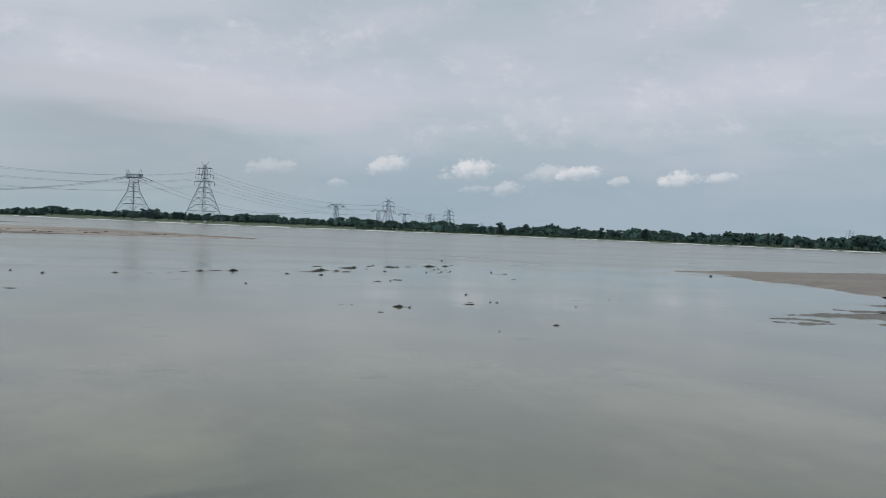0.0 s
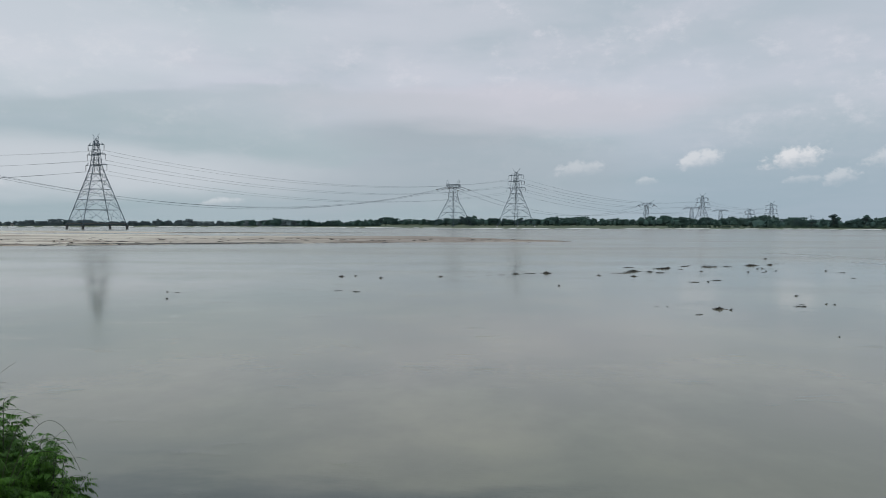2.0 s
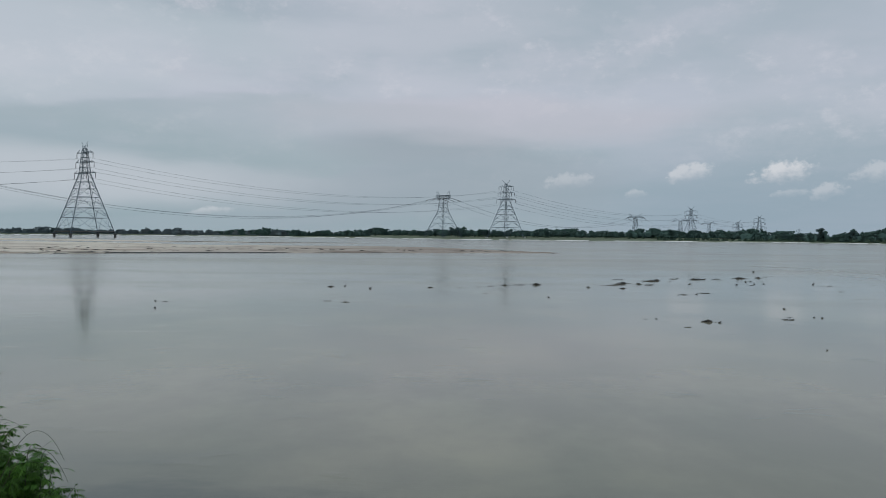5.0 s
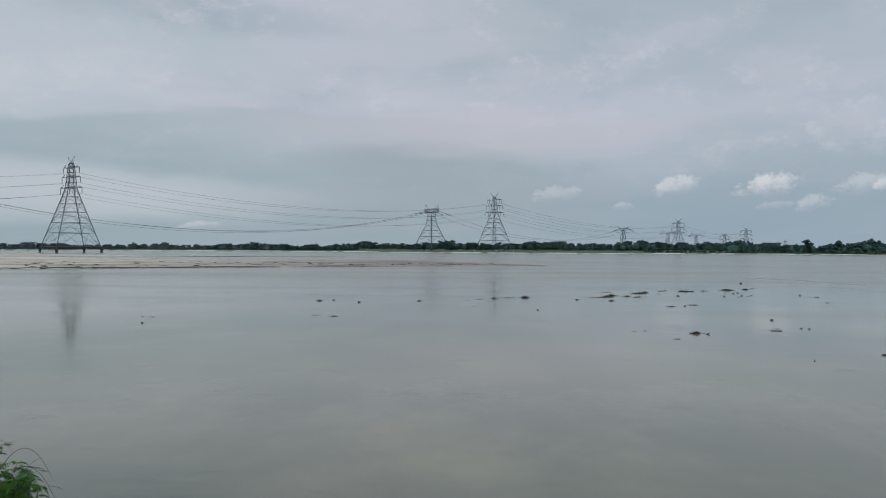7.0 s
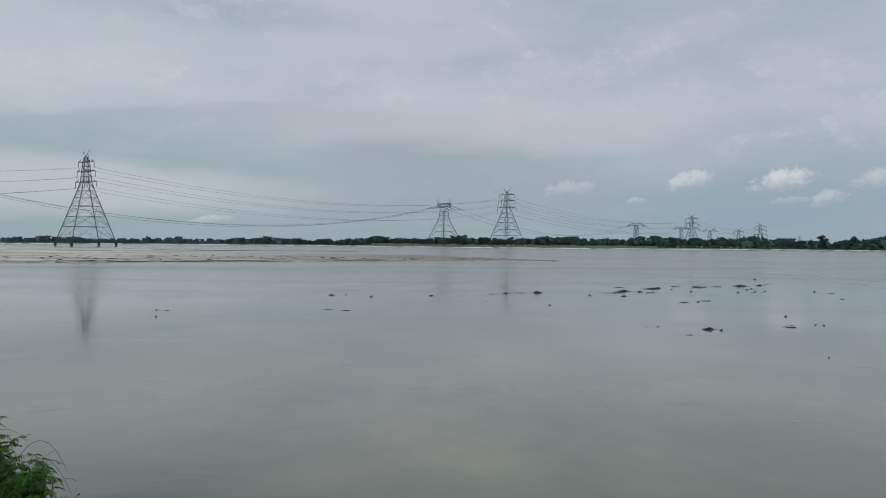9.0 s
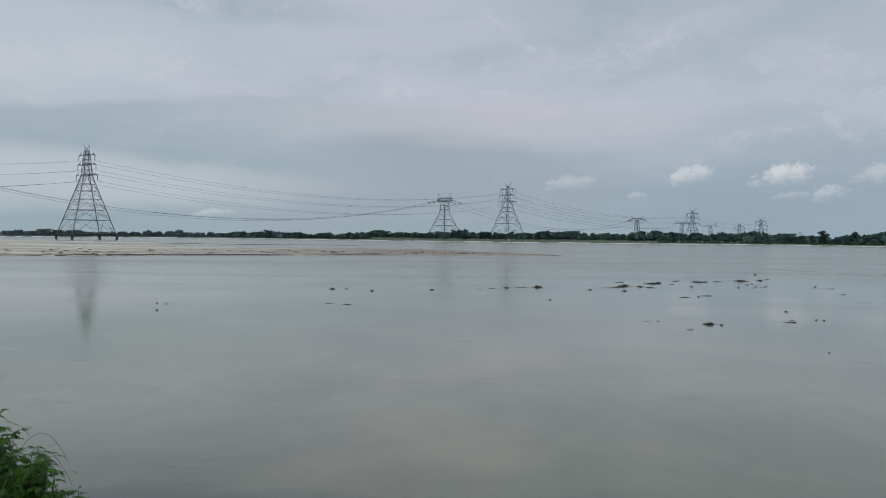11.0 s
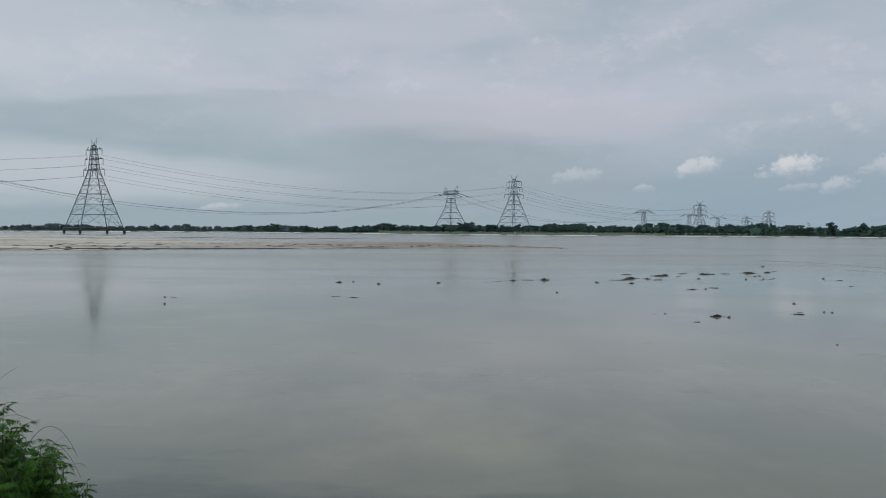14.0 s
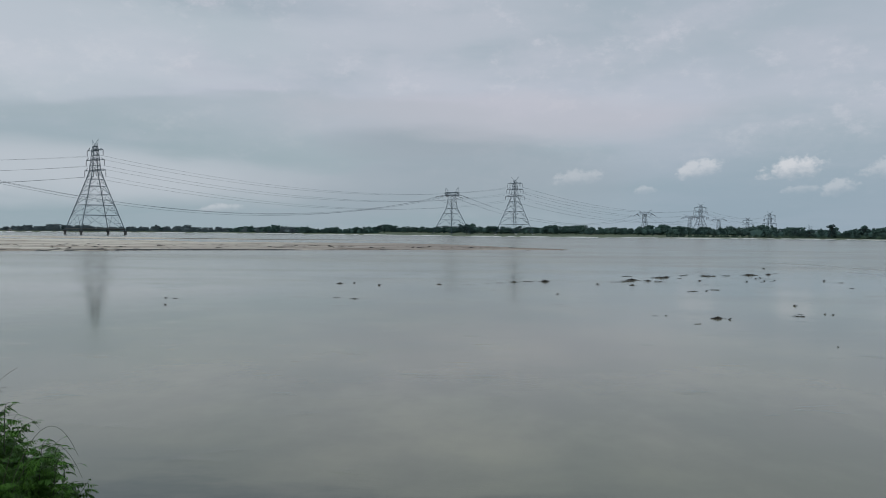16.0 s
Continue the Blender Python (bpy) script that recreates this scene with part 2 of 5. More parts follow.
DRIFT = material("wet_driftwood", (0.009, 0.010, 0.010), (0.032, 0.029, 0.026), 3.0, 0.75, 0.4, per_object=0.3)
STRAW = material("washed_up_straw", (0.014, 0.013, 0.011), (0.058, 0.044, 0.032), 4.0, 0.85, 0.4, per_object=0.35)
BARK = material("tree_bark", (0.05, 0.042, 0.032), (0.11, 0.095, 0.075), 1.5, 0.9, 0.4)
WOODS = material("far_foliage", (0.024, 0.054, 0.049), (0.064, 0.116, 0.094), 0.06, 0.75, 0.0, 0.4, specular=0.2, low=0.56, high=0.96, tufted=0.6)
# far foliage again, with distance haze painted in as a paler, bluer colour
HAZED_WOODS = material("hazed_foliage", (0.084, 0.114, 0.124), (0.128, 0.163, 0.172), 0.06, 0.8, 0.0, 0.4, specular=0.2, low=0.56, high=0.96, tufted=0.6)
SCRUB = material("bank_scrub", (0.028, 0.054, 0.046), (0.096, 0.150, 0.092), 0.08, 0.8, 0.0, 0.5, specular=0.2, low=0.56, high=0.96, tufted=0.6)
CROWN = material("tree_foliage", (0.022, 0.046, 0.049), (0.054, 0.094, 0.082), 0.25, 0.75, 0.0, 1.5, per_object=0.25, specular=0.2, tufted=0.6)
FERN = material("fern_leaf", (0.012, 0.050, 0.006), (0.085, 0.200, 0.020), 3.0, 0.55, 0.0, 22, per_object=0.45, specular=0.3, through_leaf=0.22)
DRY_FERN = material("withered_fern_leaf", (0.03, 0.022, 0.02), (0.075, 0.055, 0.045), 4.0, 0.75, 0.0, 20, per_object=0.2)
# dead leaves, darkened to carry the same fern shade
LITTER = material("shade_dark_leaves", (0.006, 0.005, 0.004), (0.020, 0.016, 0.012), 5.0, 0.9, 0.2, 30)
STEM = material("fern_stem", (0.014, 0.020, 0.008), (0.035, 0.045, 0.018), 6.0, 0.6, 0.0)
STALK = material("grass_stalk", (0.05, 0.055, 0.035), (0.13, 0.125, 0.08), 5.0, 0.6, 0.0)


def ground_material():
    """Grass on the banks, with bare soil in between."""
    m = material("bank_grass", (0.052, 0.070, 0.035), (0.112, 0.132, 0.070), 0.03, 0.9, 0.3, 0.6)
    return m


def water_material():
    """Silty river: a matt body of suspended mud below a smooth surface with slight ripples."""
    m = bpy.data.materials.new("silty_water")
    m.use_nodes = True
    n, l = m.node_tree.nodes, m.node_tree.links
    b = n["Principled BSDF"]
    geo = n.new("ShaderNodeTexCoord")

    def field(scale, detail, stretch, rough=0.5):
        mp, t = n.new("ShaderNodeMapping"), n.new("ShaderNodeTexNoise")
        mp.inputs["Scale"].default_value = stretch
        l.new(geo.outputs["Object"], mp.inputs[0])
        l.new(mp.outputs[0], t.inputs["Vector"])
        t.inputs["Scale"].default_value, t.inputs["Detail"].default_value, t.inputs["Roughness"].default_value = scale, detail, rough
        return t.outputs["Fac"]

    def ranged(v, a, z, lo, hi):
        r = n.new("ShaderNodeMapRange")
        r.interpolation_type = "SMOOTHSTEP"
        for k, x in (("From Min", a), ("From Max", z), ("To Min", lo), ("To Max", hi)):
            r.inputs[k].default_value = x
        l.new(v, r.inputs["Value"])
        return r.outputs[0]

    silt = n.new("ShaderNodeMix")
    silt.data_type = "RGBA"
    silt.inputs[6].default_value, silt.inputs[7].default_value = (0.168, 0.161, 0.121, 1), (0.240, 0.221, 0.157, 1)
    l.new(ranged(field(0.20, 6, (0.9, 0.6, 1), 0.58), 0.36, 0.66, 0, 1), silt.inputs[0])
    # dark cloud's reflection, painted into the water colour as a ragged belt along the near bank
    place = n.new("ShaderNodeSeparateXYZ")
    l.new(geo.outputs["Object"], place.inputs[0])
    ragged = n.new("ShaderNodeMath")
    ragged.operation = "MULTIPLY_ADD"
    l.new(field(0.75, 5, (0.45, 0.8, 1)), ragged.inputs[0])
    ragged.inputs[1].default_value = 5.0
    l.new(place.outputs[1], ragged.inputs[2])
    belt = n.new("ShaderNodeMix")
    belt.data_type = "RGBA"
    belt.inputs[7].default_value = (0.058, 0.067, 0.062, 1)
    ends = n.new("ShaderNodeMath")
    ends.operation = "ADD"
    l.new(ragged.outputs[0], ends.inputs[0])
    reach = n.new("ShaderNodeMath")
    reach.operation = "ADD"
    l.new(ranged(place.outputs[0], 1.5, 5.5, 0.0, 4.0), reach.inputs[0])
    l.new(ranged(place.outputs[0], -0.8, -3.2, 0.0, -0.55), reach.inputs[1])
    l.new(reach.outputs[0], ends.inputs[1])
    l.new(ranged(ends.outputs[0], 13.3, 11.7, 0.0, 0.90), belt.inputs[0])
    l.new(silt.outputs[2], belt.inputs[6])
    # and, farther out, a fainter bluish patch of the same painted reflection
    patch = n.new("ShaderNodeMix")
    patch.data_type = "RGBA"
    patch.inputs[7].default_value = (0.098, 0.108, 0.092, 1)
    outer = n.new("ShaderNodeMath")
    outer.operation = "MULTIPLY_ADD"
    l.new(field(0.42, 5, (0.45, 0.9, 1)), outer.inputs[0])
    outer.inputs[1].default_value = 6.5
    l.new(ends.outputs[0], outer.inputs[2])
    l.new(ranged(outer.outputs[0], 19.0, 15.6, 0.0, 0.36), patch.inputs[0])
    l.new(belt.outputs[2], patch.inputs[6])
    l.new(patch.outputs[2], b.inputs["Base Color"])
    # wind lanes: calm and ruffled stretches
    lane = field(0.045, 4, (0.35, 1.5, 1))
    # the main current, well out from the bank, is ruffled all over
    current = ranged(place.outputs[1], 30, 110, 0.0, 0.10)
    both = n.new("ShaderNodeMath")
    both.operation = "ADD"
    l.new(ranged(lane, 0.40, 0.66, 0.06, 0.12), both.inputs[0])
    l.new(current, both.inputs[1])
    l.new(both.outputs[0], b.inputs["Roughness"])
    b.inputs["IOR"].default_value = 1.333
    swell, ripple = field(0.8, 2, (0.9, 1.2, 1)), field(8.0, 4, (0.55, 1.3, 1), 0.6)
    total = n.new("ShaderNodeMath")
    total.operation = "MULTIPLY_ADD"
    l.new(ripple, total.inputs[0])
    # puffs of wind ruffle it in patches, and a few small eddies stand out
    puffs, eddies = ranged(field(0.16, 3, (0.6, 1.0, 1)), 0.48, 0.64, 0.08, 0.62), ranged(field(0.75, 2, (0.6, 1.1, 1)), 0.63, 0.74, 0.0, 1.2)
    stir = n.new("ShaderNodeMath")
    stir.operation = "ADD"
    l.new(puffs, stir.inputs[0])
    l.new(eddies, stir.inputs[1])
    lapping = n.new("ShaderNodeMath")
    lapping.operation = "ADD"
    l.new(stir.outputs[0], lapping.inputs[0])
    l.new(ranged(place.outputs[1], 15, 8.5, 0.0, 0.16), lapping.inputs[1])
    l.new(lapping.outputs[0], total.inputs[1])
    calm = n.new("ShaderNodeMath")
    calm.operation = "MULTIPLY"
    l.new(swell, calm.inputs[0])
    calm.inputs[1].default_value = 0.55
    l.new(calm.outputs[0], total.inputs[2])
    bp = n.new("ShaderNodeBump")
    bp.inputs["Strength"].default_value, bp.inputs["Distance"].default_value = 0.22, 0.03
    l.new(total.outputs[0], bp.inputs["Height"])
    l.new(bp.outputs[0], b.inputs["Normal"])
    return m


def damp_towards(m, x0, x1):
    """The sand gets damper, and so darker and redder, along the bar."""
    n, l = m.node_tree.nodes, m.node_tree.links
    b = n["Principled BSDF"]
    dry = b.inputs["Base Color"].links[0].from_socket
    at, place, wet, damp = n.new("ShaderNodeTexCoord"), n.new("ShaderNodeSeparateXYZ"), n.new("ShaderNodeMapRange"), n.new("ShaderNodeMix")
    l.new(at.outputs["Object"], place.inputs[0])
    l.new(place.outputs[0], wet.inputs["Value"])
    wet.inputs["From Min"].default_value, wet.inputs["From Max"].default_value = x0, x1
    damp.data_type, damp.blend_type = "RGBA", "MULTIPLY"
    damp.inputs[7].default_value = (0.56, 0.52, 0.52, 1)
    l.new(wet.outputs[0], damp.inputs[0])
    l.new(dry, damp.inputs[6])
    l.new(damp.outputs[2], b.inputs["Base Color"])


damp_towards(SAND, -70, -5)
WATER, GRASS = water_material(), ground_material()


# ---- building blocks ----
def mesh_object(name, bm, mat, smooth=False):
    me = bpy.data.meshes.new(name)
    bm.to_mesh(me)
    bm.free()
    me.materials.append(mat)
    if smooth:
        me.polygons.foreach_set("use_smooth", [True] * len(me.polygons))
    return new(name, me)


def part(name, bm, mat, parent, label="", smooth=False):
    ob = mesh_object(name, bm, mat, smooth)
    ob.parent = parent
    if label:
        tagged(ob, label)
    return ob


def from_arrays(name, verts, faces, mat, smooth=False):
    me = bpy.data.meshes.new(name)
    me.from_pydata([tuple(map(float, v)) for v in verts], [], [tuple(map(int, f)) for f in faces])
    me.materials.append(mat)
    if smooth:
        me.polygons.foreach_set("use_smooth", [True] * len(me.polygons))
    me.update()
    return new(name, me)


def bar(bm, p, q, w, w2=None, sides=4):
    """A straight bar from p to q, w wide at p and w2 at q."""
    p, q = Vector(p), Vector(q)
    d = (q - p)
    if d.length < 1e-6:
        return
    d.normalize()
    a = d.orthogonal().normalized()
    b = d.cross(a)
    rings = []
    for at, r in ((p, w / 2), (q, (w if w2 is None else w2) / 2)):
        rings.append([bm.verts.new(at + (a * math.cos(k) + b * math.sin(k)) * r * 1.2) for k in [2 * math.pi * (i + 0.5) / sides for i in range(sides)]])
    for i in range(sides):
        j = (i + 1) % sides
        bm.faces.new((rings[0][i], rings[0][j], rings[1][j], rings[1][i]))
    bm.faces.new(rings[0][::-1])
    bm.faces.new(rings[1])


def tube(bm, pts, r0, r1, sides=5):
    """A bent round stem along pts, tapering from r0 to r1."""
    pts = [Vector(p) for p in pts]
    rings, last = [], None
    for i, p in enumerate(pts):
        d = (pts[min(i + 1, len(pts) - 1)] - pts[max(i - 1, 0)]).normalized()
        a = d.orthogonal().normalized() if last is None else (last - d * last.dot(d)).normalized()
        last, b = a, d.cross(a)
        r = r0 + (r1 - r0) * i / (len(pts) - 1)
        rings.append([bm.verts.new(p + (a * math.cos(k) + b * math.sin(k)) * r) for k in [2 * math.pi * s / sides for s in range(sides)]])
    for u, v in zip(rings, rings[1:]):
        for i in range(sides):
            j = (i + 1) % sides
            bm.faces.new((u[i], u[j], v[j], v[i]))
    bm.faces.new(rings[0][::-1])
    bm.faces.new(rings[-1])


def block(bm, x0, y0, z0, x1, y1, z1, bevel=0.0):
    made = bmesh.ops.create_cube(bm, size=1.0)["verts"]
    for v in made:
        v.co = Vector(((x0 + x1) / 2 + v.co.x * (x1 - x0), (y0 + y1) / 2 + v.co.y * (y1 - y0), (z0 + z1) / 2 + v.co.z * (z1 - z0)))
    if bevel:
        edges = list({e for v in made for e in v.link_edges})
        bmesh.ops.bevel(bm, geom=edges, offset=bevel, segments=1, affect="EDGES")


def smooth01(x):
    x = np.clip(x, 0, 1)
    return x * x * (3 - 2 * x)


def wobble(x, y, scale, seed=0.0):
    """Smooth noise for arrays, about -1 to 1."""
    out = 0.0 * x
    rng = np.random.RandomState(int(seed * 10) + 5)
    for k in range(9):
        a, f, ph = rng.uniform(0, 6.283), scale * 1.55 ** (k * 0.5), rng.uniform(0, 6.283)
        out = out + np.sin((x * math.cos(a) + y * math.sin(a)) * f + ph + 1.3 * np.sin((y * math.cos(a) - x * math.sin(a)) * f * 0.7 + ph)) * 0.8 ** k
    return out / 2.6


# ---- ground and river ----
BANK = ((-180, 760), (-75, 640), (-46, 640), (-36.7, 680), (-30, 790), (-21, 900), (-15.5, 890), (-7, 805), (0, 720), (5, 692), (13, 712),
        (24, 835), (29, 805), (40, 765), (52, 700), (75, 640), (180, 760))


def bank_range(a):
    """How far off the far bank's waterline lies, by azimuth in degrees."""
    a = np.asarray(a, float)
    return np.interp(a, [k for k, _ in BANK], [r for _, r in BANK]) + 5 * np.sin(a * 2.1) + 3 * np.sin(a * 5.3 + 1)


def near_edge(x):
    """The brink of the near bank: it juts out where the ferns grow."""
    return 2.2 + 1.75 * smooth01((-1.45 - x) / 0.85)


def far_rise(a, e):
    """The grassy bank that rises before the middle woods, by azimuth and metres from the waterline."""
    return 1.3 * smooth01((np.asarray(e, float) - 74) / 22) * smooth01((np.asarray(a, float) + 7) / 3) * smooth01((24 - np.asarray(a, float)) / 4)


def land(x, y, a, r):
    """Height of the ground."""
    d = y - near_edge(x)
    near = np.interp(d, [-60, -3, 0, 0.5, 1.4, 3.0], [2.6, 1.95, 1.85, 1.5, 0.55, -1.2]) + 0.06 * wobble(x, y, 1.1, 1) * (np.abs(d) < 3)
    near = near + 0.26 * smooth01((-2.15 - x) / 0.4) * smooth01((0.45 - d) / 0.5) * smooth01((d + 2.5) / 1.5)
    e = r - bank_range(a)
    far = np.interp(e, [-14, 0, 3, 25, 72, 105, 300, 4200], [-1.2, 0.0, 0.45, 1.2, 1.6, 2.3, 2.8, 4.5]) + 0.18 * wobble(x, y, 0.05, 2) * (e > 2) + far_rise(a, e)
    return np.maximum(np.maximum(near, far), -1.2)


def build_ground():
    angles = np.unique(np.r_[np.arange(-180, -60, 4.0), np.arange(-60, 60, 0.3), np.arange(60, 180, 4.0)])
    inner = np.geomspace(0.4, 620, 74)
    outer = np.r_[-18, -8, -3, 0, 1.5, 3, 8, 16, 25, 45, 70, 120, 200, 320, 520, 900, 1600, 2700, 4080]
    n = len(inner) + len(outer)
    rows = []
    for a in angles:
        r = np.r_[inner * (bank_range(a) - 30) / 620, bank_range(a) + outer]
        x, y = r * np.sin(np.radians(a)), r * np.cos(np.radians(a))
        rows.append(np.stack([x, y, land(x, y, a, r)], -1))
    verts = np.concatenate(rows)
    faces, m = [], len(angles)
    for i in range(m):
        j = (i + 1) % m
        for k in range(n - 1):
            faces.append((i * n + k, j * n + k, j * n + k + 1, i * n + k + 1))
    faces.append([i * n for i in range(m)][::-1])
    return tagged(from_arrays("ground", verts, faces, GRASS, True), "grassy river banks with bare brown soil", "ground", kind="structure")


build_ground()



def near_soil():
    """Bare earth lying on the bank under the ferns, with their shade in its colour."""
    xs, ys = np.linspace(-9, 7, 200), np.linspace(-2.5, 5.6, 110)
    X, Y = np.meshgrid(xs, ys, indexing="ij")
    rim = np.minimum(np.minimum(X + 9, 7 - X), Y + 2.5) + 0.7 * wobble(X, Y, 1.3, 6)
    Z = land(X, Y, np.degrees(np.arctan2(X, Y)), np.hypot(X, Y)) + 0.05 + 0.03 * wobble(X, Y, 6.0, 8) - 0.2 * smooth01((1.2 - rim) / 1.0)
    ids = np.arange(X.size).reshape(X.shape)
    quads = np.stack([ids[:-1, :-1], ids[1:, :-1], ids[1:, 1:], ids[:-1, 1:]], -1).reshape(-1, 4)
    return tagged(from_arrays("bank_soil", np.stack([X, Y, Z], -1).reshape(-1, 3), quads, SHADED_SOIL, True), "bare earth on the near bank, coloured as dark as fern shade", "soil", kind="structure")


near_soil()

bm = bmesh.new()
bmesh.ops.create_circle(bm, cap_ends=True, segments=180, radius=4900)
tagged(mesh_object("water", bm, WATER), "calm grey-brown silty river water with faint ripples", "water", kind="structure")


def shoal(name, outline, height, cell, mat, label, category, edge=0.12, rough=0.08, scale=0.25, seed=1.0, along=1.0, firm=None):
    """A low bank of sand within an outline on the map; it dips below the water at its ragged edge."""
    poly = np.array(outline, float)
    lo, hi = poly.min(0) - 3 * cell, poly.max(0) + 3 * cell
    xs, ys = np.arange(lo[0], hi[0], cell), np.arange(lo[1], hi[1], cell)
    X, Y = np.meshgrid(xs, ys, indexing="ij")
    inside, dist = np.zeros(X.shape, bool), np.full(X.shape, 1e9)
    for (ax, ay), (bx, by) in zip(poly, np.roll(poly, -1, 0)):
        hit = (ay > Y) != (by > Y)
        with np.errstate(divide="ignore", invalid="ignore"):
            inside ^= hit & (X < (bx - ax) * (Y - ay) / (by - ay + 1e-12) + ax)
        t = np.clip(((X - ax) * (bx - ax) + (Y - ay) * (by - ay)) / ((bx - ax) ** 2 + (by - ay) ** 2), 0, 1)
        dist = np.minimum(dist, np.hypot(X - ax - t * (bx - ax), Y - ay - t * (by - ay)))
    sd = np.where(inside, dist, -dist)
    if firm:
        rough = rough * (1 - 0.75 * smooth01((X - firm[0]) / (firm[1] - firm[0])))
    Z = np.minimum(height, sd * edge) + rough * (wobble(X * along, Y * 2.2, scale, seed) + 0.5 * wobble(X, Y * 2, scale * 4, seed + 1)) - 0.02
    keep = (Z > -0.12) & (sd > -2.2 * cell)
    ids = -np.ones(X.shape, int)
    ids[keep] = np.arange(keep.sum())
    quads = np.stack([ids[:-1, :-1], ids[1:, :-1], ids[1:, 1:], ids[:-1, 1:]], -1).reshape(-1, 4)
    quads = quads[(quads >= 0).all(1)]
    verts = np.stack([X[keep], Y[keep], Z[keep]], -1)
    HEIGHTS[name, seed] = (lo, cell, Z)
    return tagged(from_arrays(name, verts, quads, mat, True), label, category, kind="structure")


HEIGHTS = {}
LEFT_BAR = ((-128, 62), (-100, 90), (-83.5, 107), (-69, 120), (-54.5, 127), (-38.5, 136.5), (-19.6, 145.5), (-9, 151.5), (0, 155), (9, 158.5), (17, 161.5), (28, 165),
            (22, 171), (16, 181), (10, 197), (0, 216), (-14, 227), (-30, 225), (-44, 218), (-60, 217), (-80, 231), (-102, 244), (-140, 252), (-215, 235), (-240, 150))
shoal("sandbar", LEFT_BAR, 0.26, 1.3, SAND, "long low bar of pale buff river sand with puddles", "sandbar", 0.10, 0.12, 0.11, 3.0, 0.22, (-45, -8))
shoal("sandbar", ((-300, 270), (-190, 290), (-95, 292), (-58, 287), (-32, 309), (-60, 319), (-95, 328), (-190, 372), (-330, 352)), 0.12, 3.0, SAND, "far thin shoal of pale sand in the river", "sandbar", 0.02, 0.07, 0.06, 5.0)
shoal("sandbar", ((56, 70.9), (63, 71.6), (71.4, 72.4), (92, 74), (140, 74.5), (135, 40), (92, 26), (62, 32), (50.4, 39.2), (52.6, 45), (55.4, 50.6), (55.2, 55.3), (56, 59.8), (60, 67.3), (57.5, 69.6)), 0.2, 0.4, WET_SAND,
      "smooth bar of damp brown river sand", "sandbar", 0.09, 0.095, 0.6, 7.0, 0.35)
for k, outline in enumerate((((39.4, 34.5), (42.6, 33.75), (52, 33.2), (51, 32.4), (42.6, 33.1)), ((35.9, 32.4), (37.2, 30.85), (39.2, 30.65), (48, 29.8), (47, 28.9), (39, 30.0), (36.6, 30.2)),
                             ((30.6, 29.1), (33.6, 29.75), (37.2, 29.15), (44, 27.9), (42, 25.9), (34.4, 26.8), (33.0, 28.1)), ((28.1, 27.8), (29.8, 27.8), (30.35, 26.6), (30.0, 26.2), (29.4, 27.15)),
                             ((26.4, 26.85), (27.7, 26.45), (28.4, 25.95), (30.1, 25.8), (29.9, 25.35), (28.2, 25.4), (27.4, 25.95)), ((31.5, 26.3), (32.4, 25.45), (36, 24.3), (34.5, 23.8), (32.2, 24.9)))):
    shoal("mudflat", outline, 0.055, 0.10, WET_SILT, "thin flat of wet grey-brown mud at the waterline", "mudflat", 0.20, 0.050, 2.6, 9.0 + k, 0.4)
# low strips added to draw the current's dark seams on the water
for k, outline in enumerate((((38.2, 89), (41.2, 82.4), (41.0, 81.4), (39.0, 85)), ((39.0, 77.6), (40.2, 70.3), (39.6, 69.4), (38.8, 73)), ((40.5, 101), (44.8, 93.2), (45.6, 79), (44.9, 78.8), (44.0, 92.0), (40.0, 99.6)), ((91, 130.6), (103, 132.3), (118, 131), (103, 130.9)), ((79, 95.8), (83, 95.6), (83, 94.9), (79, 94.8)))):
    shoal("mudflat", outline, 0.03, 0.25 if k < 5 else 0.05, SEAM, "thin silt-grey strip standing in for a dark seam in the current", "mudflat", 0.16, 0.016, 0.7 if k < 5 else 4.0, 15.0 + k)

shoal("mudflat", ((-110, 302), (-60, 297), (-32, 309.5), (-31, 312), (-60, 303), (-110, 308)), 0.22, 0.8, MUD, "thin dark ridge of wet mud standing out of the river", "mudflat", 0.3, 0.05, 0.2, 31.0)


def mud_scarp(points, high, fade, label, seed):
    """A low undercut edge of wet mud along a line, a hand high; it sinks away between two places on x."""
    line = [Vector((x, y, 0)) for x, y in points]
    bm = bmesh.new()
    rng, rows = random.Random(seed), []
    for p, q in zip(line, line[1:]):
        n = max(2, int((q - p).length / 1.2))
        out = Vector(((q - p).y, -(q - p).x, 0)).normalized()
        for i in range(n):
            c = p.lerp(q, i / n) + out * (1.0 + 0.3 * math.sin(i * 0.7 + p.x) + rng.uniform(-0.2, 0.2)) * -1.0
            h = high + 0.03 * math.sin(c.x * 0.31) + rng.uniform(-0.03, 0.03)
            h *= float(smooth01(np.array([(fade[1] - c.x) / (fade[1] - fade[0])]))[0])
            rows.append([bm.verts.new(c + out * 0.25 + Vector((0, 0, -0.08))), bm.verts.new(c + Vector((0, 0, h))), bm.verts.new(c - out * 1.2 + Vector((0, 0, h - 0.02))), bm.verts.new(c - out * 2.0 + Vector((0, 0, -0.1)))])
    for u, v in zip(rows, rows[1:]):
        for k in range(3):
            bm.faces.new((u[k], v[k], v[k + 1], u[k + 1]))
    return tagged(mesh_object("mud_edge", bm, MUD), label, "mud bank", kind="structure")


# towards the right the mud's dark colour stands in for the edge's thin shadow
mud_scarp(LEFT_BAR[:12], 0.22, (-60, 34), "low undercut edge of dark wet mud and its shadow along the sandbar", 4)
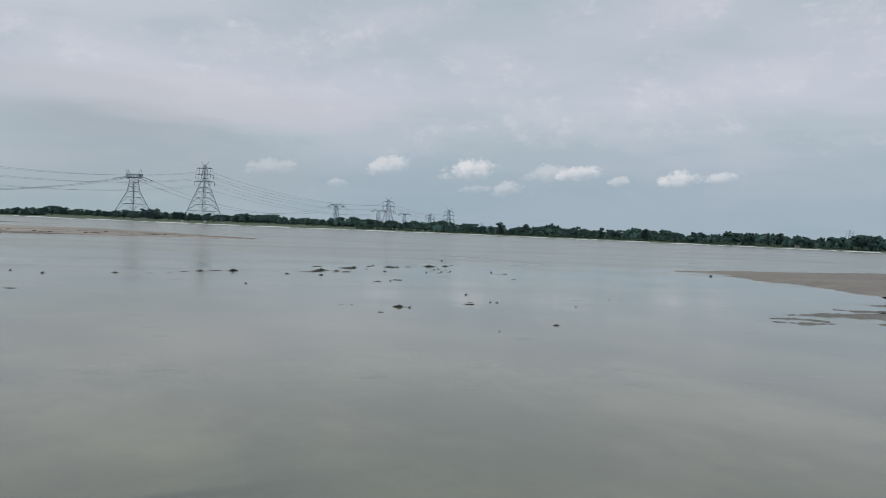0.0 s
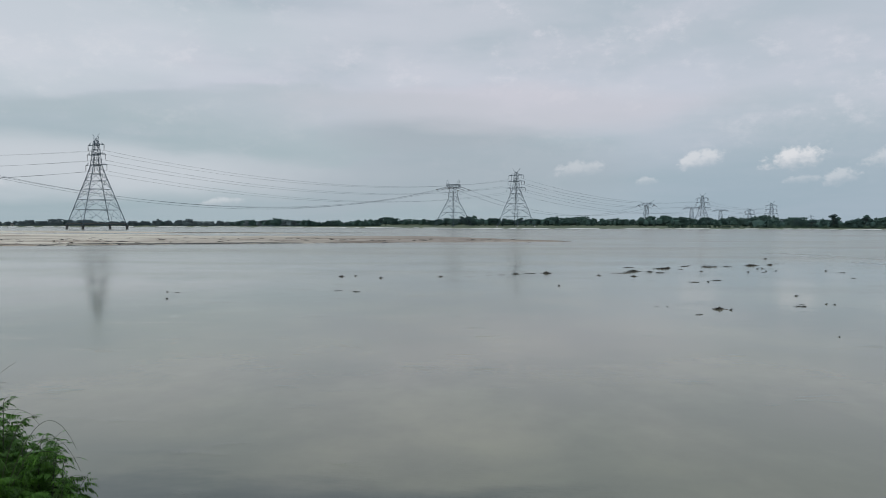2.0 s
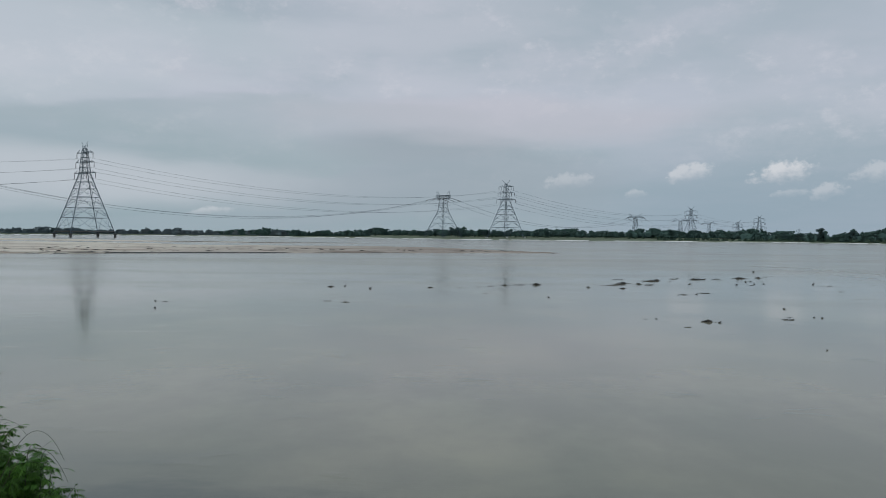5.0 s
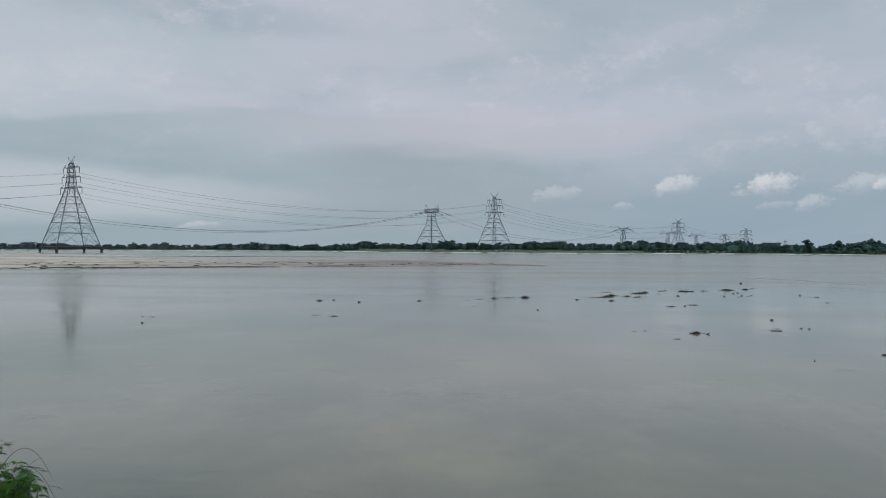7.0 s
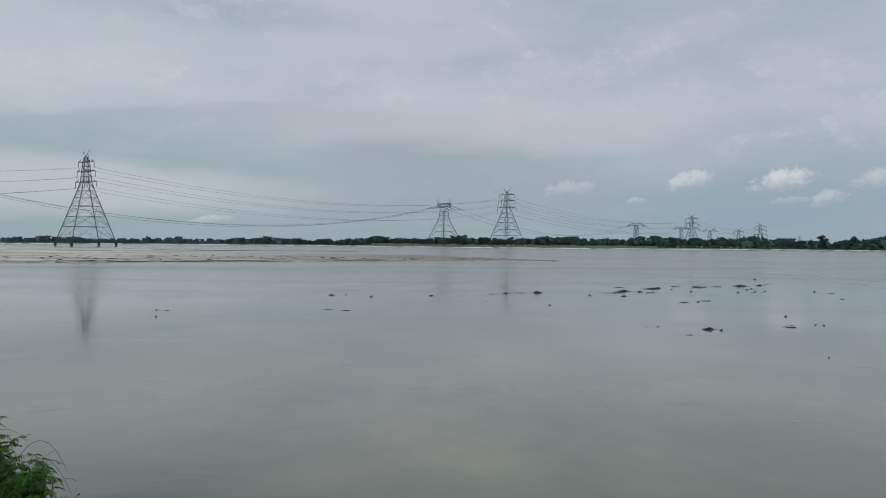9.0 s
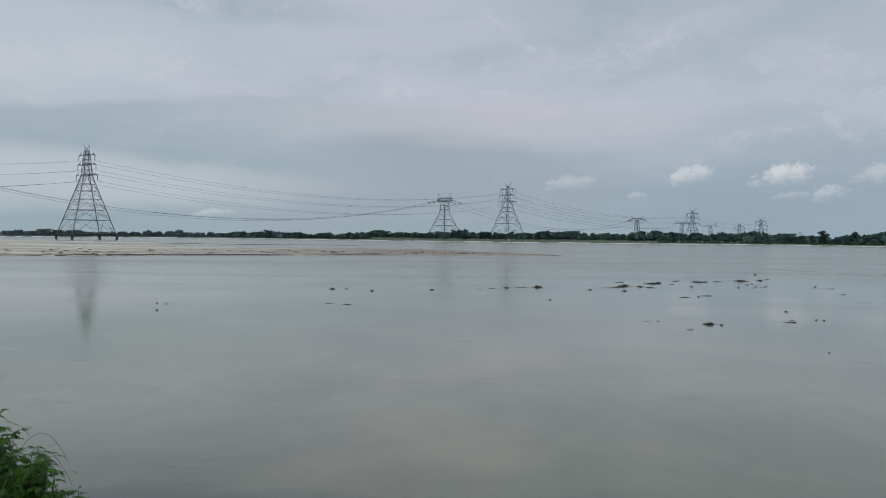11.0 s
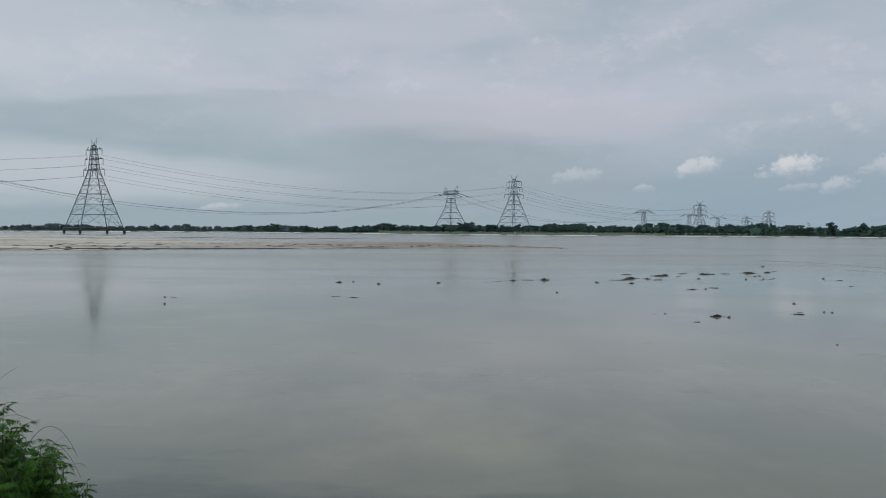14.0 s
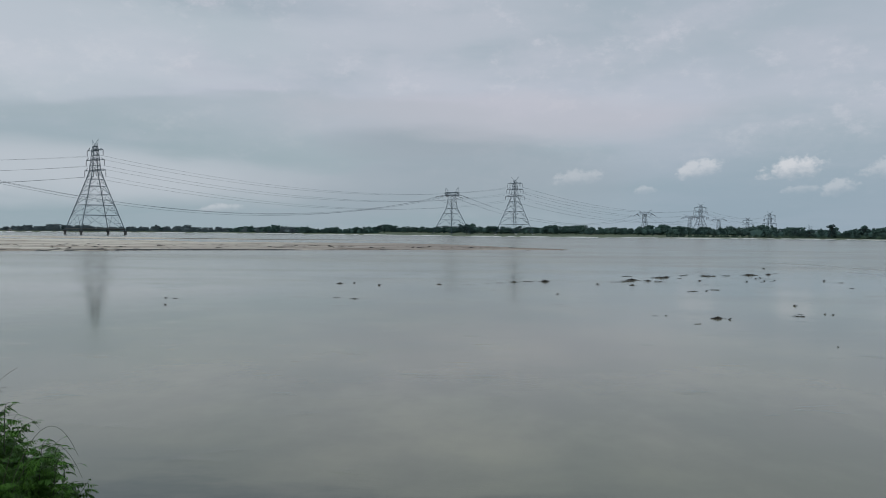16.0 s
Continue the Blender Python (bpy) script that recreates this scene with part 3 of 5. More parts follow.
mud_scarp(((-62, 208), (-44, 212), (-30, 217), (-14, 219), (0, 209), (10, 191), (17, 177), (27, 166)), 0.13, (-10, 22), "low crest of dark wet mud along the back of the sandbar", 6)


def bank_rim():
    """Pale washed sand along the far waterline."""
    bm = bmesh.new()
    for a0 in np.arange(-55, 60, 0.5):
        quad = []
        for a in (a0, a0 + 0.5):
            r = float(bank_range(a))
            w = 7 + 4 * math.sin(a * 1.7) + 2 * math.sin(a * 6.1)
            for e, z in ((-4.0, -0.03), (max(w, 1.5), 0.62)):
                quad.append((math.sin(radians(a)) * (r + e), math.cos(radians(a)) * (r + e), z))
        v = [bm.verts.new(quad[i]) for i in (0, 2, 3, 1)]
        bm.faces.new(v)
    bmesh.ops.remove_doubles(bm, verts=bm.verts, dist=0.01)
    return tagged(mesh_object("beach", bm, PALE_SAND), "narrow strip of bleached sand along the far waterline", "beach", kind="structure")


PALE_SAND = material("bleached_sand", (0.50, 0.49, 0.46), (0.68, 0.67, 0.64), 0.02, 0.9, 0.0, 0.3)
bank_rim()


# ---- transmission towers ----
CORNER = [Vector((1, 0, 0)), Vector((0, 1, 0)), Vector((-1, 0, 0)), Vector((0, -1, 0))]
ARM, RUN = Vector((0.7071, -0.7071, 0)), Vector((0.7071, 0.7071, 0))


def lattice(tower, levels, leg_w, ring_w, brace_w, arch_last=True):
    """Four tapered legs and the braced panels between them. levels: (height, half diagonal) from the top down."""
    for k in range(4):
        bm = bmesh.new()
        tube(bm, [CORNER[k] * r + Vector((0, 0, z)) for z, r in levels], leg_w * 0.42, leg_w * 0.70, 4)
        part("leg", bm, STEEL, tower)
    for i, ((z0, r0), (z1, r1)) in enumerate(zip(levels, levels[1:])):
        bm = bmesh.new()
        for k in range(4):
            a0, b0 = CORNER[k] * r0 + Vector((0, 0, z0)), CORNER[(k + 1) % 4] * r0 + Vector((0, 0, z0))
            a1, b1 = CORNER[k] * r1 + Vector((0, 0, z1)), CORNER[(k + 1) % 4] * r1 + Vector((0, 0, z1))
            mid = (a0 + b0) / 2
            bar(bm, a0, b0, ring_w)
            if r1 < 4.2:
                bar(bm, a0, b1, brace_w)
                bar(bm, b0, a1, brace_w)
                continue
            bar(bm, mid, a1, brace_w * 1.2)
            bar(bm, mid, b1, brace_w * 1.2)
            for leg0, leg1 in ((a0, a1), (b0, b1)):
                half, quarter = (mid + leg1) / 2, mid.lerp(leg1, 0.75)
                bar(bm, half, leg0.lerp(leg1, 0.55), brace_w * 0.8)
                bar(bm, half, leg0, brace_w * 0.8)
                bar(bm, quarter, leg0.lerp(leg1, 0.55), brace_w * 0.7)
                bar(bm, quarter, leg0.lerp(leg1, 0.8), brace_w * 0.6)
        tagged(part("bracing", bm, STEEL, tower), kind="stuff")


def insulator(tower, p, q, discs=9, fat=1.0):
    """A string of dark discs between two points."""
    bm = bmesh.new()
    bar(bm, p, q, 0.12)
    p, q = Vector(p), Vector(q)
    for i in range(discs):
        c = p.lerp(q, (i + 0.7) / (discs + 0.4))
        d = (q - p).normalized() * 0.10
        bar(bm, c - d, c + d, 0.46 * fat, 0.30 * fat, 8)
    part("insulator", bm, GLASSY, tower)


def suspension_tower(x, y, base, top, footing, label, bulk=1.0):
    """A double-circuit lattice tower with three pairs of arms and two horns. Returns it and the six hanging points."""
    tower = new("transmission_tower")
    tower.location = (x, y, 0)
    waist = top - 20.5
    ends = [(top - 4.4, 1.5), (top - 6.8, 2.2), (top - 9.8, 2.5), (top - 12.7, 2.8), (top - 16, 3.2), (top - 19.2, 3.6)]
    foot = base + (1.2 if footing == "footings" else -1.2)
    for z in (top - 24.6, top - 28.8, top - 34.0, top - 40.5, top - 46.7):
        if z > foot + 3.5:
            ends.append((z, 3.8 + 0.415 * (waist - z)))
    ends.append((foot, 3.8 + 0.415 * (waist - foot)))
    lattice(tower, ends, 0.42 * bulk, 0.26 * bulk, 0.17 * bulk)
    reach = ends[-1][1]
    hang = []
    for z, long, wide in ((top - 6.8, 15.6, 5.0), (top - 12.7, 17.2, 6.0), (top - 19.2, 19.4, 7.4)):
        for side in (-1, 1):
            tip = ARM * side * long / 2
            inner = ARM * side * wide * 0.38
            bm = bmesh.new()
            bar(bm, tip + RUN * wide * 0.36 + Vector((0, 0, z)), tip - RUN * wide * 0.36 + Vector((0, 0, z)), 0.26 * bulk)
            arm = part("crossarm", bm, STEEL, tower)
            for s in (-1, 1):
                at = tip + RUN * s * wide * 0.36 + Vector((0, 0, z))
                root = inner + RUN * s * wide * 0.45
                mid = (root + Vector((0, 0, z)) + at) / 2
                for p, q, w in ((root + Vector((0, 0, z)), at, 0.26), (root + Vector((0, 0, z + 1.5)), at, 0.2), (mid, root + Vector((0, 0, z + 1.5)), 0.13),
                                (mid, mid + Vector((0, 0, 0.75)), 0.13), (mid - RUN * s * wide * 0.4, at, 0.12)):
                    bm = bmesh.new()
                    bar(bm, p, q, w * bulk)
                    part("strut", bm, STEEL, arm)
            for s in (-1, 1):
                at = tip + RUN * s * wide * 0.36 + Vector((0, 0, z - 0.1))
                insulator(tower, at, at - Vector((0, 0, 3.4)))
            hang.append(Vector((x, y, 0)) + tip + Vector((0, 0, z - 3.5)))
    for side in (-1, 1):
        tip = ARM * side * 5.0 + Vector((0, 0, top))
        horn = None
        for s in (-1, 1):
            bm = bmesh.new()
            bar(bm, ARM * side * 0.8 + RUN * s * 0.9 + Vector((0, 0, top - 4.4)), tip, 0.22 * bulk, 0.1)
            made = part("strut" if horn else "horn", bm, STEEL, horn or tower)
            horn = horn or made
            bm = bmesh.new()
            bar(bm, ARM * -side * 0.8 + RUN * s * 0.9 + Vector((0, 0, top - 4.4)), ARM * side * 2.2 + Vector((0, 0, top - 2.6)), 0.13 * bulk)
            part("strut", bm, STEEL, horn)
    if footing == "piles":
        for k in range(4):
            c = CORNER[k] * reach
            for s in (-0.6, 0.6):
                bm = bmesh.new()
                bar(bm, c + ARM * s + Vector((0, 0, -1.5)), c + ARM * s + Vector((0, 0, foot - 0.6)), 0.85, sides=12)
                part("pile", bm, CONCRETE, tower)
            bm = bmesh.new()
            block(bm, c.x - 0.95, c.y - 0.95, foot - 0.7, c.x + 0.95, c.y + 0.95, foot + 0.15, 0.12)
            part("pile_cap", bm, CONCRETE, tower)
            a, b = c, CORNER[(k + 1) % 4] * reach
            bm = bmesh.new()
            bar(bm, a.lerp(b, 0.02) + Vector((0, 0, base - 0.1)), a.lerp(b, 0.98) + Vector((0, 0, base - 0.1)), 0.62)
            part("tie_beam", bm, CONCRETE, tower)
    else:
        for k in range(4):
            c = CORNER[k] * reach
            bm = bmesh.new()
            block(bm, c.x - 0.9, c.y - 0.9, base - 1.5, c.x + 0.9, c.y + 0.9, foot + 0.1, 0.08)
            part("footing", bm, PALE_CONCRETE, tower)
    tagged(tower, label, "pylon", "power line pylons")
    return tower, hang


def tension_tower(x, y, base, top, label, bulk=1.0):
    """A lattice tower with a braced box on top, two spikes, and strain strings both ways. Returns it and its string ends (back, ahead)."""
    tower = new("transmission_tower")
    tower.location = (x, y, 0)
    deck, roof = top - 8.0, top - 4.6
    kink = deck - 12.5
    spread = 5.5 + (kink - base) * 0.535
    ends = [(deck, 3.5), (deck - 4, 4.1), (deck - 8, 4.7), (kink, 5.5)]
    for f in (0.20, 0.44, 0.70):
        ends.append((kink + (base - kink) * f, 5.5 + (spread - 5.5) * f))
    ends.append((base - 0.8, spread + 0.4))
    lattice(tower, ends, 0.52 * bulk, 0.26 * bulk, 0.12 * bulk)
    long, wide = 15.3, 5.0
    bm = bmesh.new()
    n = 6
    for z in (deck, roof):
        for s in (-1, 1):
            bar(bm, ARM * -long / 2 + RUN * s * wide / 2 + Vector((0, 0, z)), ARM * long / 2 + RUN * s * wide / 2 + Vector((0, 0, z)), 0.28 * bulk)
        for i in range(n + 1):
            u = ARM * long * (i / n - 0.5)
            bar(bm, u + RUN * wide / 2 + Vector((0, 0, z)), u - RUN * wide / 2 + Vector((0, 0, z)), 0.16 * bulk)
    for s in (-1, 1):
        for i in range(n + 1):
            u = ARM * long * (i / n - 0.5) + RUN * s * wide / 2
            bar(bm, u + Vector((0, 0, deck)), u + Vector((0, 0, roof)), 0.15 * bulk)
            if i < n:
                w = u + ARM * long / n
                bar(bm, u + Vector((0, 0, deck)), w + Vector((0, 0, roof)), 0.13 * bulk)
                bar(bm, w + Vector((0, 0, deck)), u + Vector((0, 0, roof)), 0.13 * bulk)
    for e in (-1, 1):
        u = ARM * e * long / 2
        bar(bm, u + RUN * wide / 2 + Vector((0, 0, deck)), u - RUN * wide / 2 + Vector((0, 0, roof)), 0.20 * bulk)
        bar(bm, u - RUN * wide / 2 + Vector((0, 0, deck)), u + RUN * wide / 2 + Vector((0, 0, roof)), 0.20 * bulk)
        for k in (-0.25, 0.0, 0.25):
            bar(bm, u + RUN * wide * k + Vector((0, 0, deck)), u + RUN * wide * k + Vector((0, 0, roof)), 0.18 * bulk)
            bar(bm, u + RUN * wide * k + Vector((0, 0, deck)), u + RUN * wide * (k + 0.25) + Vector((0, 0, roof)), 0.16 * bulk)
    tagged(part("crossbeam", bm, STEEL, tower, "deep lattice box beam"), kind="stuff")
    for e in (-1, 1):
        bm = bmesh.new()
        for s in (-1, 1):
            tip = ARM * (e * (long / 2 + 0.7)) + RUN * s * 0.5 + Vector((0, 0, top))
            for o in (-1.5, 0.0):
                bar(bm, ARM * (e * (long / 2 + o)) + RUN * s * wide * 0.36 + Vector((0, 0, roof)), tip, 0.16 * bulk, 0.1)
        part("spike", bm, STEEL, tower)
    back, ahead = [], []
    for j in (-1, 0, 1):
        u = ARM * j * long * 0.5 + Vector((0, 0, deck + 1.0))
        for s, out in ((-1, back), (1, ahead)):
            p = u + RUN * s * wide / 2
            q = p + RUN * s * 12.5 + Vector((0, 0, -2.6))
            for o in (-0.22, 0.22):
                insulator(tower, p + ARM * o, q + ARM * o, 20, 0.85)
            bm = bmesh.new()
            bar(bm, q - RUN * s * 1.6 + Vector((0, 0, 0.33)), q + RUN * s * 0.9 - Vector((0, 0, 0.2)), 0.62, 0.5, 8)
            part("grading_ring", bm, GLASSY, tower)
            out.append(Vector((x, y, 0)) + q)
        bm = bmesh.new()
        p, q = u - RUN * (wide / 2 + 12.5) - Vector((0, 0, 2.6)), u + RUN * (wide / 2 + 12.5) - Vector((0, 0, 2.6))
        tube(bm, [p.lerp(q, t) - Vector((0, 0, 5.0 * (1 - (2 * t - 1) ** 2))) for t in [i / 16 for i in range(17)]], 0.06, 0.06)
        part("jumper", bm, CABLE, tower)
    for k in range(4):
        c = CORNER[k] * (spread + 0.4)
        bm = bmesh.new()
        block(bm, c.x - 1.0, c.y - 1.0, base - 2.4, c.x + 1.0, c.y + 1.0, base - 0.7, 0.08)
        part("footing", bm, CONCRETE, tower)
    tagged(tower, label, "pylon", "power line pylons")
    return tower, back, ahead


def delta_tower(x, y, base, top, span, label, bulk=1.0):
    """A squat single-circuit tower: four legs, one long beam and two outswept horns."""
    tower = new("transmission_tower")
    tower.location = (x, y, 0)
    beam = top - 5.6
    r = span * 0.10
    ends = [(beam, r), (beam - (beam - base) * 0.33, r * 1.35), (beam - (beam - base) * 0.66, r * 1.75), (base - 0.5, r * 2.3)]
    lattice(tower, ends, 0.5 * bulk, 0.3 * bulk, 0.2 * bulk)
    bm = bmesh.new()
    for s in (-1, 1):
        bar(bm, ARM * -span / 2 + RUN * s * 0.8 + Vector((0, 0, beam)), ARM * span / 2 + RUN * s * 0.8 + Vector((0, 0, beam)), 0.4 * bulk)
        bar(bm, ARM * -span * 0.3 + RUN * s * 0.8 + Vector((0, 0, beam + 1.8)), ARM * span * 0.3 + RUN * s * 0.8 + Vector((0, 0, beam + 1.8)), 0.35 * bulk)
        for i in range(6):
            u0, u1 = ARM * span * (-0.3 + 0.1 * i), ARM * span * (-0.2 + 0.1 * i)
            bar(bm, u0 + RUN * s * 0.8 + Vector((0, 0, beam)), u1 + RUN * s * 0.8 + Vector((0, 0, beam + 1.8)), 0.2 * bulk)
        for e in (-1, 1):
            bar(bm, ARM * e * span * 0.3 + RUN * s * 0.8 + Vector((0, 0, beam + 1.8)), ARM * e * span / 2 + RUN * s * 0.8 + Vector((0, 0, beam)), 0.3 * bulk)
    tagged(part("crossbeam", bm, STEEL, tower), kind="stuff")
    for e in (-1, 1):
        bm = bmesh.new()
        for s in (-1, 1):
            bar(bm, ARM * e * span * 0.16 + RUN * s * 0.8 + Vector((0, 0, beam + 1.8)), ARM * e * span * 0.44 + Vector((0, 0, top)), 0.24 * bulk, 0.12)
        part("horn", bm, STEEL, tower)
    back, ahead = [], []
    for j in (-1, 0, 1):
        u = ARM * j * span * 0.5 + Vector((0, 0, beam - 0.1))
        for s, out in ((-1, back), (1, ahead)):
            q = u + RUN * s * 6.0 - Vector((0, 0, 2.2))
            insulator(tower, u, q, 10, 1.1)
            out.append(Vector((x, y, 0)) + q)
    for k in range(4):
        c = CORNER[k] * r * 2.3
        bm = bmesh.new()
        block(bm, c.x - 0.7, c.y - 0.7, base - 2.0, c.x + 0.7, c.y + 0.7, base - 0.3, 0.08)
        part("footing", bm, CONCRETE, tower)
    tagged(tower, label, "pylon", "power line pylons")
    return tower, back, ahead


_, hang_river = suspension_tower(-215.8, 480, 3.6, 58.6, "piles", "tall grey lattice pylon on concrete piles in the river", 0.85)
_, hang_bank = suspension_tower(67.5, 763, 1.2, 58.6, "footings", "tall grey lattice pylon on pale footings on the far bank", 0.78)
_, hang_wood = suspension_tower(332.3, 1018, 1.6, 45.7, "footings", "grey lattice pylon rising behind the far trees", 0.75)
_, hang_last = suspension_tower(489.5, 1180, 1.8, 40.7, "footings", "grey lattice pylon far off behind the trees", 0.7)
suspension_tower(503, 1300, 1.8, 34.5, "footings", "small grey lattice pylon far off behind the trees", 0.7)
suspension_tower(1768, 1500, 2.0, 52.6, "footings", "pale lattice pylon in the far distance", 0.45)
suspension_tower(1211, 2600, 3.0, 42.0, "footings", "faint lattice pylon in the far distance", 0.5)
_, b_back, b_ahead = tension_tower(-324.5, 480, 0.2, 49.3, "grey box-topped lattice pylon standing in the river shallows")
_, c_back, c_ahead = tension_tower(6.1, 768, 1.5, 47.4, "grey box-topped lattice pylon on the far bank", 0.95)
_, d_back, d_ahead = delta_tower(249.9, 980, 1.6, 34.3, 23, "squat lattice pylon with outswept horns behind the trees", 0.85)
_, e_back, e_ahead = delta_tower(406.8, 1300, 1.8, 37.5, 26, "slim lattice pylon with one long beam in the distance", 0.7)
delta_tower(524.8, 1500, 1.8, 37.7, 28, "slim lattice pylon with one long beam in the distance", 0.7)


def cable(p, q, sag, r=0.07):
    """One hanging conductor between two pylons."""
    bm = bmesh.new()
    p, q = Vector(p), Vector(q)
    tube(bm, [p.lerp(q, t) - Vector((0, 0, 4 * sag * t * (1 - t))) for t in [i / 40 for i in range(41)]], r, r)
    tagged(mesh_object("power_cable", bm, CABLE, True), "long grey sagging power cable strung between lattice pylons", "cable", "power cables")


OFF_A, OFF_B, OFF_C = Vector((-224, -370, 0)), Vector((-330, -288, 0)), Vector((260, 280, 0))
for i in range(6):
    cable(hang_river[i] + OFF_A, hang_river[i], 15 + 1.6 * (i % 2), (0.035, 0.045, 0.06)[i // 2])
    cable(hang_river[i], hang_bank[i], 14.3, 0.055)
    cable(hang_bank[i], hang_wood[i], 11, 0.07)
    cable(hang_wood[i], hang_last[i], 6, 0.08)
for i in range(3):
    cable(b_back[i] + OFF_B, b_back[i], 24, 0.075)
    cable(b_ahead[i], c_back[i], (23.0, 21.5, 22.2)[i], 0.08)
    if i != 1:
        cable(c_ahead[i], d_back[i], 17.5, 0.09)
    cable(d_ahead[i], e_back[i], 10, 0.08)


# ---- far trees ----
def tree_height(a):
    return np.interp(a, [-60, -30, -12, 0, 8, 20, 30, 60], [5.0, 5.4, 6.9, 7.3, 7.2, 10.2, 11.6, 11.4])


def leaf_cloud(rng, centre, radius, high, count, size):
    """Small ragged triangles scattered over the shell and inside of a clump."""
    d = rng.normal(size=(count, 3))
    d /= np.linalg.norm(d, axis=1)[:, None]
    d[:, 2] = np.abs(d[:, 2]) * 1.0 - 0.25
    c = centre + d * np.array([radius, radius, high]) * rng.uniform(0.6, 1.02, (count, 1))
    tri = rng.normal(size=(count, 3, 3)) * size * rng.uniform(0.6, 1.3, (count, 1, 1))
    return (c[:, None, :] + tri).reshape(-1, 3)


def unit_lobe():
    bm = bmesh.new()
    bmesh.ops.create_icosphere(bm, subdivisions=1, radius=1.0)
    v, f = np.array([v.co[:] for v in bm.verts]), np.array([[q.index for q in p.verts] for p in bm.faces])
    bm.free()
    return v, f


LOBE_V, LOBE_F = unit_lobe()


def canopy(rng, c, r, h, leaves, size):
    """Lumpy lobes of foliage with loose leaf sprays over them. c: centres, r and h: half widths and half heights."""
    n = len(c)
    reach = np.stack([r, r, h], -1)[:, None]
    v = c[:, None] + LOBE_V[None] * (1 + rng.normal(size=(n, len(LOBE_V), 1)) * 0.18) * reach
    f = LOBE_F[None] + (np.arange(n) * len(LOBE_V))[:, None, None]
    d = rng.normal(size=(n, leaves, 3))
    d /= np.linalg.norm(d, axis=2, keepdims=True)
    d[:, :, 2] = np.abs(d[:, :, 2]) - 0.12
    p = c[:, None] + d * reach * rng.uniform(0.94, 1.16, (n, leaves, 1))
    tri = p[:, :, None] + rng.normal(size=(n, leaves, 3, 3)) * size
    verts = np.concatenate([v.reshape(-1, 3), tri.reshape(-1, 3)])
    faces = np.concatenate([f.reshape(-1, 3), np.arange(n * leaves * 3).reshape(-1, 3) + n * len(LOBE_V)])
    return verts, faces


def build_woods(name, start, stop, depth0, depth1, step, low, label, seed, mat):
    rng = np.random.RandomState(seed)
    centres, wides, highs = [], [], []
    for a in np.arange(start, stop, step):
        a = a + rng.uniform(-step, step)
        r = float(bank_range(a)) + rng.uniform(depth0, depth1)
        h = float(tree_height(a)) * rng.uniform(0.74, 1.10) * low * (1 + 0.16 * math.sin(a * 0.9) + 0.1 * math.sin(a * 3.1 + 2))
        x, y = r * math.sin(radians(a)), r * math.cos(radians(a))
        z = float(np.interp(r - bank_range(a), [0, 25, 72, 105], [0.0, 1.1, 1.5, 2.2])) + float(far_rise(a, r - bank_range(a)))
        for k in range(42 if low > 0.5 else 16):
            core = k < 4
            turn, out = rng.uniform(0, 6.283), h * rng.uniform(0.05, 0.46)
            lift = rng.uniform(0.08, 0.88) - 0.4 * max(0.0, out / h - 0.25)
            if core:
                turn, out = math.pi / 2 - radians(a) + rng.uniform(-1.2, 1.2), h * rng.uniform(0.25, 0.6)
            centres.append((x + math.cos(turn) * out, y + math.sin(turn) * out, z + h * (rng.uniform(0.22, 0.36) if core else lift)))
            wides.append(h * (rng.uniform(0.34, 0.5) if core else rng.uniform(0.06, 0.13)))
            highs.append(h * (0.34 if core else rng.uniform(0.06, 0.12)))
    v, f = canopy(rng, np.array(centres), np.array(wides), np.array(highs), 28, 0.28 if low > 0.5 else 0.2)
    tagged(from_arrays(name, v, f, mat), label, "woods", kind="stuff")


# the left belt and its scrub take the leaf colour with haze mixed in
build_woods("woods", -56, -11, 30, 75, 0.17, 1.0, "dense belt of low green trees on the far bank, paled by haze", 11, HAZED_WOODS)
build_woods("woods", -16, -5, 30, 75, 0.17, 1.0, "dense belt of low dark green trees on the far bank", 17, WOODS)
build_woods("woods", -5, 22, 95, 150, 0.18, 1.0, "dense belt of dark green trees behind the grassy bank", 12, WOODS)
build_woods("woods", 22, 58, 40, 100, 0.20, 1.0, "dense belt of tall dark green trees on the far bank", 13, WOODS)
build_woods("undergrowth", -56, -12, 14, 40, 0.2, 0.28, "low green scrub along the foot of the far trees", 14, HAZED_WOODS)
build_woods("undergrowth", -12, 20, 82, 98, 0.25, 0.15, "sparse low scrub on the grassy far bank", 15, SCRUB)
build_woods("undergrowth", 16, 58, 20, 48, 0.2, 0.28, "low green scrub along the foot of the far trees", 16, SCRUB)


